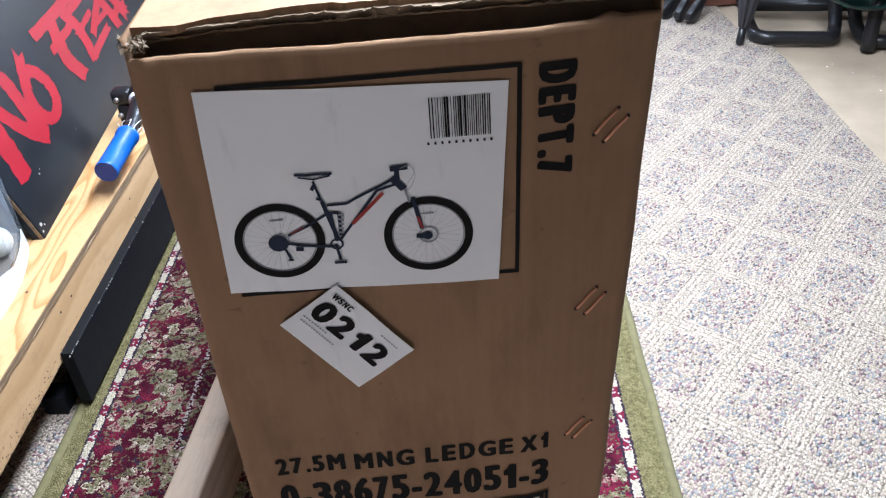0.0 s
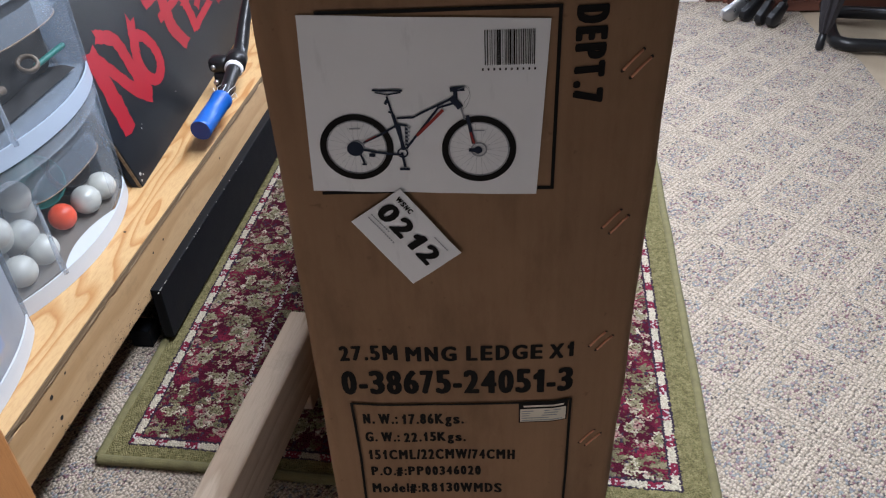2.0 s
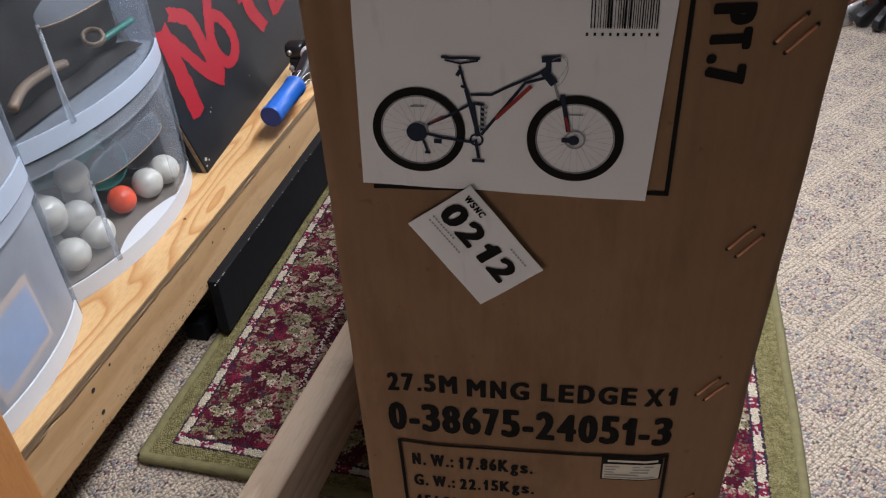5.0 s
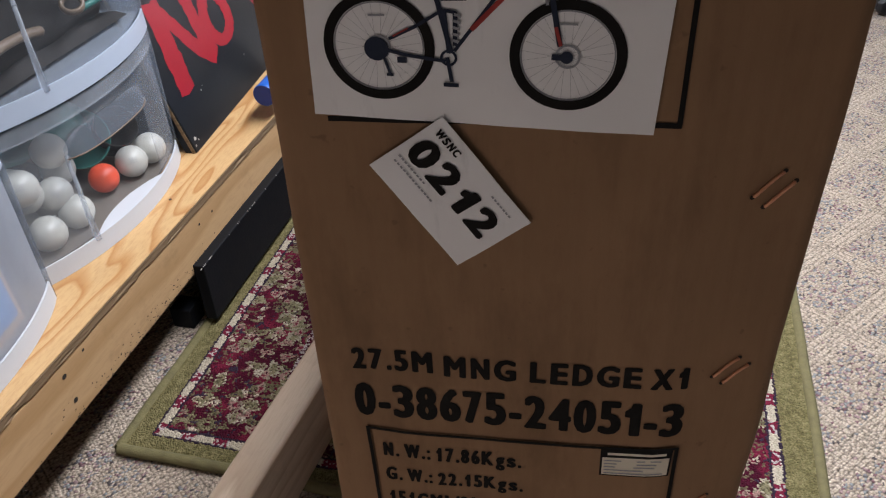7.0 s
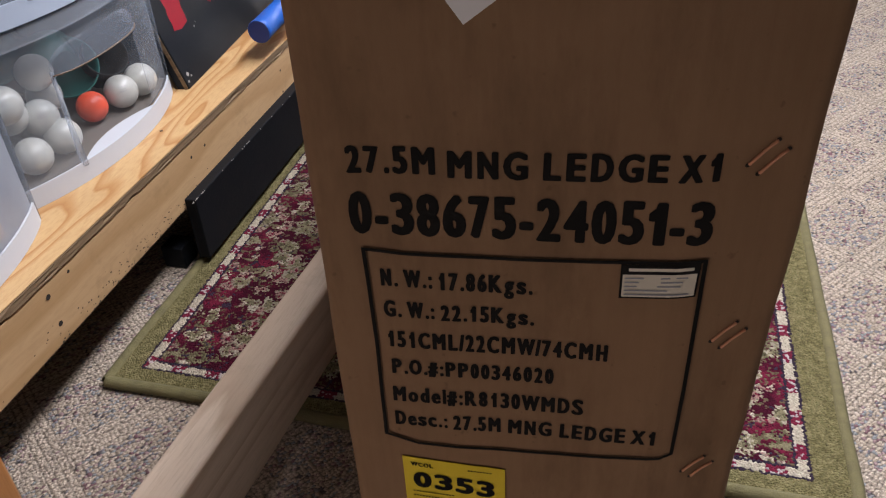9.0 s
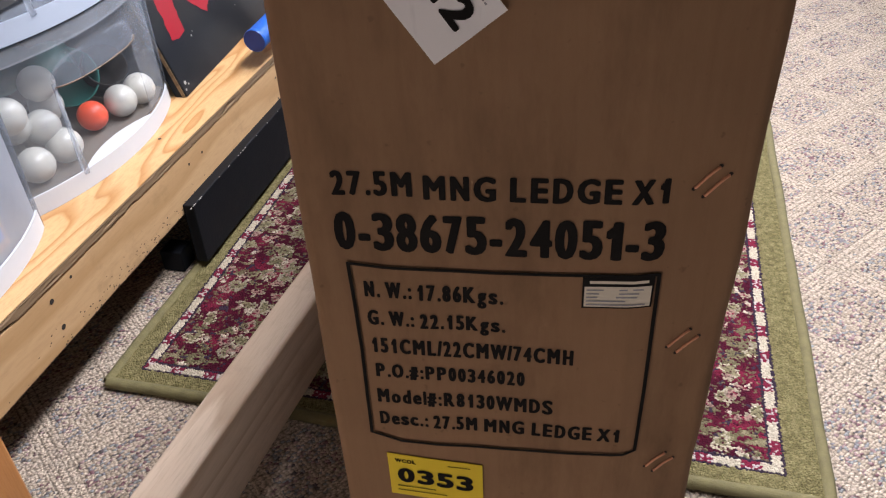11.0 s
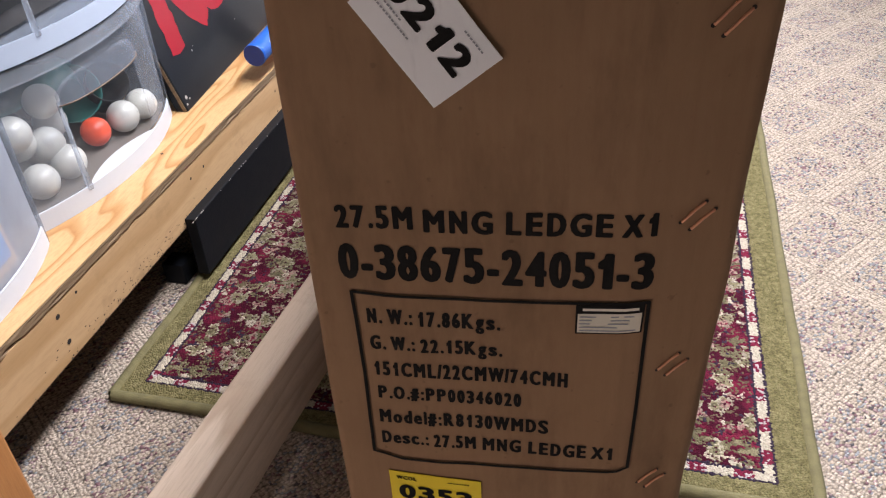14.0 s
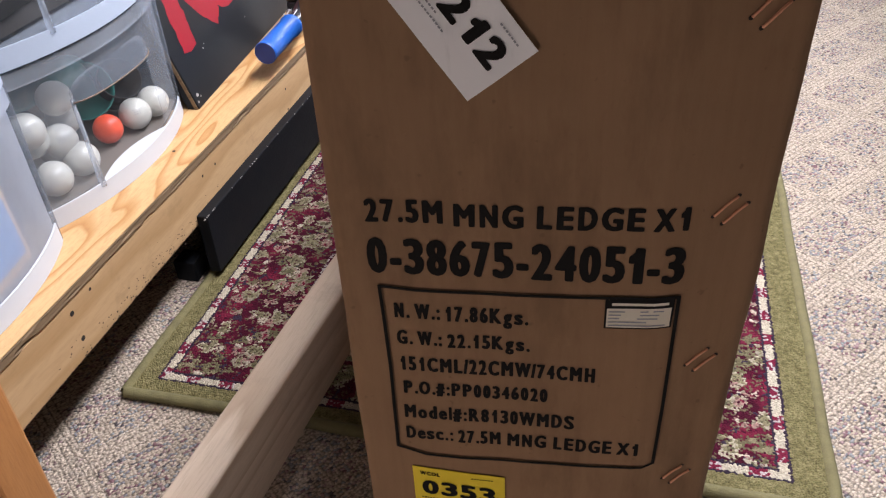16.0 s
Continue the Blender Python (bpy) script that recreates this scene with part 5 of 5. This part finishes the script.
solid("screwdriver", add_tube(bmesh.new(), smooth_path([(0, 0, 0), (0.003, 0.04, 0.002), (0.0, 0.075, 0.000)], 6), 0.0042, 10), M_TEAL, "teal plastic tool handle in a clear drawer", "tool", smooth=True, m=PLAT @ pose(-0.104, 0.412, 0.440))


def heap(w, d, h, seed):
    def fn(a, b):
        e = max(0.0, math.sin(math.pi * a) * math.sin(math.pi * b)) ** 0.4
        return (w * (a - 0.5), d * (b - 0.5), h * e * (0.75 + 0.5 * noise.noise((a * 4, b * 4, seed))))
    return grid_bm(fn, 26, 26)


# Dark heaps and a block, added so the drawers look dark inside.
solid("dark_back_heap", heap(0.13, 0.17, 0.10, 5.0), M_DARKSTUFF, "dark heap added behind golf balls to darken the drawer", "gloves", smooth=True, m=PLAT @ pose(-0.245, 0.285, FLOOR_Z - 0.0008))
solid("dark_filler_block", box_bm((-0.41, 0.192, ZU), (-0.118, 0.484, ZU + 0.150), 0.022, 4), M_DARKSTUFF, "dark block added for the unclear dark contents of a clear drawer", "bag", smooth=True, m=PLAT)
solid("dark_filler_heap", heap(0.10, 0.24, 0.030, 3.0), M_DARKSTUFF, "dark heap added on the filler block in a clear drawer", "gloves", smooth=True, m=PLAT @ pose(-0.26, 0.34, ZU + 0.146))
solid("brown_strap", add_tube(bmesh.new(), smooth_path([(0, 0, 0), (-0.012, 0.04, 0.006), (-0.018, 0.09, 0.004), (-0.024, 0.13, -0.004)], 6), 0.006, 8), M_TAPE, "tan strap coiled in a clear drawer", "strap", smooth=True, m=PLAT @ pose(-0.082, 0.205, 0.445))
card = thing("printed_card", "small blue and orange printed card in a clear drawer", "card", PLAT @ pose(-0.038, 0.030, PLY_Z + 0.0225, 0, -3, 10))
part("card_body", box_bm((-0.001, -0.03, 0.0), (0.0, 0.082, 0.088)), M_PICORANGE, card)
part("card_picture", box_bm((0.0003, -0.024, 0.010), (0.0008, 0.076, 0.078)), M_PICBLUE, card, "blue printed picture")

# ---- black board with red brush lettering ----
BOARD = PLAT @ Matrix.Translation((-0.022, -0.0033, PLY_Z + 0.001)) @ pose(0, 0, 0, 0, -18, 4.6)    # local x out of the board, y along, z up the board
board = thing("painted_board", "black painted plywood board with red brush lettering, leaning", "board", BOARD)
part("panel", box_bm((-0.019, 0.522, 0.0), (0.0, 1.42, 0.292), 0.0012), M_BOARD, board)
part("panel_edge", box_bm((-0.0075, 0.5208, 0.001), (-0.0022, 0.5218, 0.290)), M_PLYEDGE, board, "bare layered plywood edge")


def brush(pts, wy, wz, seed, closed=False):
    """One brush stroke of the red lettering, along a line on the board, with uneven edges and ragged ends."""
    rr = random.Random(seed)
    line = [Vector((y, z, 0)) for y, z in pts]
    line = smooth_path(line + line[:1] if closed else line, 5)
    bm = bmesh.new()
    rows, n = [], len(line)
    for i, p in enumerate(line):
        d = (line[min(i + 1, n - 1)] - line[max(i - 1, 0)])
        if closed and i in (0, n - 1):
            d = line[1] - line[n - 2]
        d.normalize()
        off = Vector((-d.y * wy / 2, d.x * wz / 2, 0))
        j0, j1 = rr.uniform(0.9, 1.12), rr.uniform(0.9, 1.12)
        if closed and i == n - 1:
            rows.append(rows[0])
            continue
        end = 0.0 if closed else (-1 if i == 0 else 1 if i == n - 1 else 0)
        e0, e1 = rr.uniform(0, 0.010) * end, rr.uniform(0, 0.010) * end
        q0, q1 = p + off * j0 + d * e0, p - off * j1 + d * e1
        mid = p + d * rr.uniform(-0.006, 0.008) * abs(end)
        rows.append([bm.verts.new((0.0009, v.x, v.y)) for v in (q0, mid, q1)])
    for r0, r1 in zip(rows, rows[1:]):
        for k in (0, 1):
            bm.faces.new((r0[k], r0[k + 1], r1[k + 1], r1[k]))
    part("letter_stroke", bm, M_REDPAINT, board, m=Matrix.Translation((0.00003 * seed - 0.0006, 0, 0)))


# The painted words, stroke by stroke.
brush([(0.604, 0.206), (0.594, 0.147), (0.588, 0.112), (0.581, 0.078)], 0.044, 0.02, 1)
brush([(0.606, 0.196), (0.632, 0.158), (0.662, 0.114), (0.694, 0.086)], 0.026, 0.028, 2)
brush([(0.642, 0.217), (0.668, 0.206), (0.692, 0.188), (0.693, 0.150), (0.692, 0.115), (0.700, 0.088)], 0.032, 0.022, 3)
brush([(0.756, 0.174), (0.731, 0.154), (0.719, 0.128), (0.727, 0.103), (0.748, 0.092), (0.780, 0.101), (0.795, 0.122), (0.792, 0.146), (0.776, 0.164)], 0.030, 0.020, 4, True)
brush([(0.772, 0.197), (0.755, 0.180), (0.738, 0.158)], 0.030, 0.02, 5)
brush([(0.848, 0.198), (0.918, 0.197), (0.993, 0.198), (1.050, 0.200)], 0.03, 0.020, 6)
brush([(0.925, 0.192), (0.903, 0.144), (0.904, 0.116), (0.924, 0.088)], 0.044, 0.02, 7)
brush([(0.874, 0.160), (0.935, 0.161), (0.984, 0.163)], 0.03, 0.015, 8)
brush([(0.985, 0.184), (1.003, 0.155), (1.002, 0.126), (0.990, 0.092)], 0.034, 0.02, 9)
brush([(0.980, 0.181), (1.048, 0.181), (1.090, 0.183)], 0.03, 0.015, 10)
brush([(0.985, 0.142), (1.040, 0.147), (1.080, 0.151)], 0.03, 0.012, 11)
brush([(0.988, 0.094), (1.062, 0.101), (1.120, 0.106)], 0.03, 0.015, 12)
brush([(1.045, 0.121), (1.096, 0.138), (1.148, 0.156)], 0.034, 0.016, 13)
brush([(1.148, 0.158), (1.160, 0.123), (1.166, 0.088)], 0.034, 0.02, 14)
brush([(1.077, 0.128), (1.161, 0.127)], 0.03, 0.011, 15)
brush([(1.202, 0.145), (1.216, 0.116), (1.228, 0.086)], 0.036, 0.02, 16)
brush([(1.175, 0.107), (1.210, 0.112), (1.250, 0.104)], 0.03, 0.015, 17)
bm = bmesh.new()
for y, z, r in ((0.534, 0.018, 0.003), (0.541, 0.013, 0.0016), (0.528, 0.009, 0.002), (0.612, 0.062, 0.0016), (0.620, 0.066, 0.001), (0.78, 0.05, 0.0012)):
    bm.faces.new([bm.verts.new((0.0007, y + r * math.cos(a) * 1.3, z + r * math.sin(a))) for a in (0.2, 1.3, 2.2, 3.4, 4.4, 5.6)])
tagged(part("paint_chips", bm, M_CHIP, board), kind="stuff")

storage = thing("storage_bin", "grey translucent plastic bin behind the black board", "bin", PLAT @ pose(-0.34, 0.74, PLY_Z + 0.001))


def bin_wall(a, b):
    t = 2 * math.pi * a
    k = 0.9 + 0.1 * b
    sx, sy = math.copysign(abs(math.cos(t)) ** 0.4, math.cos(t)), math.copysign(abs(math.sin(t)) ** 0.4, math.sin(t))
    return (0.12 * k * sx, 0.19 * k * sy, 0.30 * b)


part("bin_body", thicken(grid_bm(bin_wall, 48, 6), 0.002), M_FROST, storage, "", True)
part("bin_base", box_bm((-0.10, -0.165, 0.0), (0.10, 0.165, 0.003)), M_FROST, storage)
rim = [(0.122 * math.copysign(abs(math.cos(t)) ** 0.4, math.cos(t)), 0.192 * math.copysign(abs(math.sin(t)) ** 0.4, math.sin(t)), 0.30) for t in (2 * math.pi * k / 60 for k in range(61))]
part("bin_rim", add_tube(bmesh.new(), rim, 0.006, 8, False), M_WHITEPLASTIC, storage, "", True)
solid("grey_rag", heap(0.19, 0.30, 0.10, 9.0), M_THREAD, "crumpled light grey rag in a plastic bin", "rag", smooth=True, m=PLAT @ pose(-0.34, 0.74, PLY_Z + 0.17))

# ---- handlebar lying on the platform ----
bar = thing("handlebar", "black scooter handlebar with blue rubber grips", "handlebar", PLAT @ Matrix.Translation((0.014, 0.0, -0.003)))
G0, G1 = Vector((-0.010, 0.623, 0.238)), Vector((-0.010, 0.733, 0.243))
gd = (G1 - G0).normalized()
grip = part("grip", add_tube(bmesh.new(), [G0 - gd * 0.0002, G0 + gd * 0.0012, G0 + gd * 0.006, G0 + gd * 0.0066, G1 - gd * 0.008, G1 - gd * 0.0076, G1 - gd * 0.0005, G1], 0.016, 36, False, [0.0172, 0.0180, 0.0180, 0.0174, 0.0172, 0.0188, 0.0188, 0.0180]), M_BLUEGRIP, bar, "blue rubber grip", True)
part("grip_end", add_tube(bmesh.new(), [G0, G0 + gd * 0.004], 0.0172, 36), M_BLUEEND, grip, "dark blue flat grip end")
part("grip_end", add_tube(bmesh.new(), [G1 - gd * 0.004, G1 - gd * 0.0003], 0.0180, 36), M_BLUEGRIP, grip)
tube = smooth_path([G0 + gd * 0.01, G1, (-0.018, 0.800, 0.248), (-0.024, 0.860, 0.256), (-0.028, 0.910, 0.268), (-0.028, 0.955, 0.306), (-0.024, 1.000, 0.346), (-0.021, 1.080, 0.378)], 8)
part("tube", add_tube(bmesh.new(), tube, 0.0112, 22, radii=[0.0108 + 0.0042 * max(0.0, 1 - abs(p.y - 0.875) / 0.11) for p in tube]), M_BLACKMETAL, bar, "", True)
part("grip", add_tube(bmesh.new(), [(-0.0245, 0.992, 0.342), (-0.0243, 0.995, 0.343), (-0.021, 1.09, 0.382)], 0.0165, 24, radii=[0.0185, 0.0170, 0.0165]), M_BLUEGRIP, bar, "blue rubber grip", True)
part("ring", add_tube(bmesh.new(), [(-0.0222, 0.838, 0.2525), (-0.0228, 0.845, 0.2535)], 0.0172, 24), M_THREAD, bar, "white plastic ring", True)
clamp = part("clamp", box_bm((-0.072, 0.852, PLY_Z + 0.0035), (-0.040, 0.880, 0.240), 0.007, 3), M_BLACKMETAL, bar, "black metal stem clamp", True)
part("clamp_ring", add_tube(bmesh.new(), [(-0.0235, 0.852, 0.255), (-0.0265, 0.880, 0.260)], 0.0195, 28), M_BLACKMETAL, bar, "", True)
part("clamp_jaw", box_bm((-0.078, 0.850, 0.238), (-0.040, 0.882, 0.268), 0.010, 4), M_BLACKMETAL, bar, "", True)
for z in (0.222, 0.252):
    part("bolt", add_tube(bmesh.new(), [(-0.066, 0.8465, z), (-0.066, 0.8535, z)], 0.0045, 14), M_STEEL, clamp, "steel bolt", True)
rr = random.Random(12)
for k in range(9):
    a = 2 * math.pi * k / 9
    off = Vector((math.cos(a), 0, math.sin(a))) * 0.0125
    p0 = G1 + off - gd * 0.004
    p1 = G1 + off * rr.uniform(1.0, 1.5) + gd * rr.uniform(0.012, 0.03)
    p2 = p1 + Vector((rr.uniform(-0.012, 0.012), rr.uniform(-0.004, 0.012), rr.uniform(-0.008, 0.012)))
    part("frayed_thread", add_tube(bmesh.new(), smooth_path([p0, p1, p2], 4), 0.0006, 5), M_THREAD, bar, "frayed white thread", True)

# ---- far end: panel, clubs, umbrella, fan ----
panel = thing("slotted_crate", "red brown wooden crate side with square holes", "crate", Matrix.Translation((0.735, 2.274, 0)))
holes = [0.070, 0.130, 0.165, 0.200, 0.235, 0.270]
xs = [0.0] + [v for h in holes for v in (h, h + 0.026)] + [0.62]
for a, b in zip(xs, xs[1:]):
    if any(abs(a - h) < 1e-6 for h in holes):
        continue
    part("slat", box_bm((a, 0, 0.0285), (b, 0.020, 0.0600), 0.001), M_REDWOOD, panel)
part("bottom_rail", box_bm((0, 0, 0.001), (0.62, 0.020, 0.0280), 0.001), M_REDWOOD, panel)
part("side_board", box_bm((0, 0, 0.0605), (0.62, 0.020, 0.34), 0.001), M_REDWOOD, panel)
part("end_board", box_bm((0.0, 0.0205, 0.001), (0.018, 0.084, 0.34), 0.001), M_REDWOOD, panel)
part("end_post", box_bm((-0.059, 0.096, 0.001), (-0.012, 0.140, 0.34), 0.003), M_REDWOOD, panel)
part("crate_back", box_bm((-0.0115, 0.0845, 0.001), (0.62, 0.100, 0.34)), M_REDWOOD, panel)


def golf_club(x, y, turn, lean, dark):
    club = thing("golf_club", "golf iron with a %s head leaning head down" % ("dark" if dark else "steel"), "golf club", Matrix.Translation((x, y, 0.001)) @ pose(0, 0, 0, 0, 0, turn), group="golf clubs by the crate")
    bm = bmesh.new()
    prof = [(-0.012, 0.0), (0.030, 0.0), (0.058, 0.006), (0.072, 0.020), (0.074, 0.040), (0.060, 0.050), (0.018, 0.034), (-0.004, 0.030), (-0.014, 0.018)]
    ct, st = math.cos(radians(-42)), math.sin(radians(-42))
    prof = [(px * ct - pz * st, px * st + pz * ct) for px, pz in prof]
    low = min(pz for px, pz in prof)
    prof = [(px * 0.92, (pz - low) * 0.98) for px, pz in prof]
    a = [bm.verts.new((px, 0.0, pz)) for px, pz in prof]
    b = [bm.verts.new((px, 0.020 - 0.12 * pz, pz)) for px, pz in prof]
    bm.faces.new(a[::-1])
    bm.faces.new(b)
    for k in range(len(prof)):
        j = (k + 1) % len(prof)
        bm.faces.new((a[k], a[j], b[j], b[k]))
    bmesh.ops.bevel(bm, geom=list(bm.edges), offset=0.0022, segments=2, affect="EDGES", profile=0.5)
    part("head", bm, M_BLACKMETAL if dark else M_STEEL, club, "", True)
    s = Vector((0.004, 0.008, 0.066))
    d = Vector((-0.15, lean, 1.0)).normalized()
    part("hosel", add_tube(bmesh.new(), [s - d * 0.02, s + d * 0.055], 0.0068, 12), M_BLACKMETAL if dark else M_STEEL, club, "", True)
    part("shaft", add_tube(bmesh.new(), [s + d * 0.05, s + d * 0.75], 0.0048, 10), M_STEEL if not dark else M_BLACKMETAL, club, "", True)
    part("club_grip", add_tube(bmesh.new(), [s + d * 0.70, s + d * 0.95], 0.011, 10), M_RUBBER, club, "", True)


for x, y, turn, lean, dark in ((0.752, 2.248, 200, -0.04, False), (0.790, 2.252, 215, -0.05, True), (0.812, 2.230, 228, -0.03, True), (0.842, 2.206, 222, -0.02, True)):
    golf_club(x, y, turn, lean, dark)

umb = thing("umbrella", "closed black umbrella standing on its tip", "umbrella", Matrix.Translation((0.881, 1.997, 0.0)) @ pose(0, 0, 0, -6, 6, 0))


def folded(a, b):
    z = 0.045 + 0.72 * b
    r = (0.010 + 0.038 * min(1.0, b * 2.2) ** 0.8) * (1 + 0.22 * math.sin(8 * 2 * math.pi * a + b * 5)) * (1 - 0.35 * max(0.0, b - 0.5))
    return (r * math.cos(2 * math.pi * a), r * math.sin(2 * math.pi * a), z)


part("canopy", grid_bm(folded, 64, 24), M_NYLON, umb, "folded black nylon", True)
part("tip", add_tube(bmesh.new(), [(0, 0, 0.001), (0, 0, 0.006), (0, 0, 0.012), (0, 0, 0.05)], 0.01, 14, radii=[0.007, 0.0105, 0.0105, 0.0085]), M_BLACKMETAL, umb, "", True)
part("shaft", add_tube(bmesh.new(), [(0, 0, 0.05), (0, 0, 0.88)], 0.005, 10), M_STEEL, umb, "", True)

fan = thing("floor_fan", "dark green drum floor fan on a black tubular base", "fan", Matrix.Translation((1.004, 1.974, 0.0)) @ pose(0, 0, 0, 0, 0, -12))
base = smooth_path([(-0.075, 0.40, 0.018), (-0.085, 0.25, 0.018), (-0.090, 0.06, 0.018), (-0.070, 0.005, 0.018), (0.0, 0.0, 0.018), (0.07, 0.0, 0.018), (0.095, 0.008, 0.018), (0.110, 0.05, 0.03), (0.112, 0.10, 0.10), (0.12, 0.12, 0.30)], 8)
part("base_tube", add_tube(bmesh.new(), base, 0.0165, 18), M_BLACKMETAL, fan, "black steel tube", True)
part("base_foot", add_tube(bmesh.new(), [(0.172, -0.035, 0.001), (0.172, -0.035, 0.02), (0.180, -0.005, 0.20)], 0.017, 16), M_BLACKMETAL, fan, "black foot bracket", True)
base2 = smooth_path([(0.57, 0.36, 0.018), (0.35, 0.10, 0.018), (0.29, 0.0, 0.018), (0.205, -0.02, 0.018), (0.165, 0.02, 0.022), (0.150, 0.07, 0.09), (0.145, 0.12, 0.30)], 8)
part("base_tube", add_tube(bmesh.new(), base2, 0.0165, 18), M_BLACKMETAL, fan, "black steel tube", True)
part("cross_tube", add_tube(bmesh.new(), [(-0.09, 0.20, 0.03), (0.40, 0.20, 0.03)], 0.0165, 16), M_BLACKMETAL, fan, "", True)
FR = 0.176 / 0.30
fan_c = Matrix.Translation((0.1450, -0.0200, 0.284)) @ pose(0, 0, 0, 84, 0, 0) @ Matrix.Scale(FR, 4)


def drum(a, b):
    r = (0.300, 0.308, 0.300, 0.290)[int(round(b * 3))]
    z = (-0.10, -0.03, 0.05, 0.08)[int(round(b * 3))]
    return (r * math.cos(2 * math.pi * a), r * math.sin(2 * math.pi * a), z)


part("housing", thicken(grid_bm(drum, 64, 3), 0.006), M_FANGREEN, fan, "dark green metal drum", True, m=fan_c)
for z, r in ((0.082, 0.285), (0.090, 0.24), (0.096, 0.19), (0.100, 0.14), (0.102, 0.09), (0.103, 0.05)):
    part("guard_ring", add_tube(bmesh.new(), [(r * math.cos(2 * math.pi * k / 40), r * math.sin(2 * math.pi * k / 40), z) for k in range(41)], 0.0022, 6, False), M_BLACKMETAL, fan, "", True, m=fan_c)
for k in range(12):
    a = 2 * math.pi * k / 12
    part("guard_spoke", add_tube(bmesh.new(), [(0.05 * math.cos(a), 0.05 * math.sin(a), 0.103), (0.18 * math.cos(a), 0.18 * math.sin(a), 0.098), (0.29 * math.cos(a), 0.29 * math.sin(a), 0.080)], 0.0025, 6), M_BLACKMETAL, fan, "", True, m=fan_c)
for k in range(3):
    def blade(a, b, k=k):
        r = 0.05 + 0.21 * b
        t = 2 * math.pi * k / 3 + (a - 0.5) * 1.25 + 0.3 * b
        return (r * math.cos(t), r * math.sin(t), 0.02 + 0.05 * (a - 0.5))
    part("blade", thicken(grid_bm(blade, 10, 8), 0.002), M_BLACKMETAL, fan, "", True, m=fan_c)
part("motor", add_tube(bmesh.new(), [(0, 0, -0.09), (0, 0, 0.05)], 0.055, 24), M_BLACKMETAL, fan, "", True, m=fan_c)
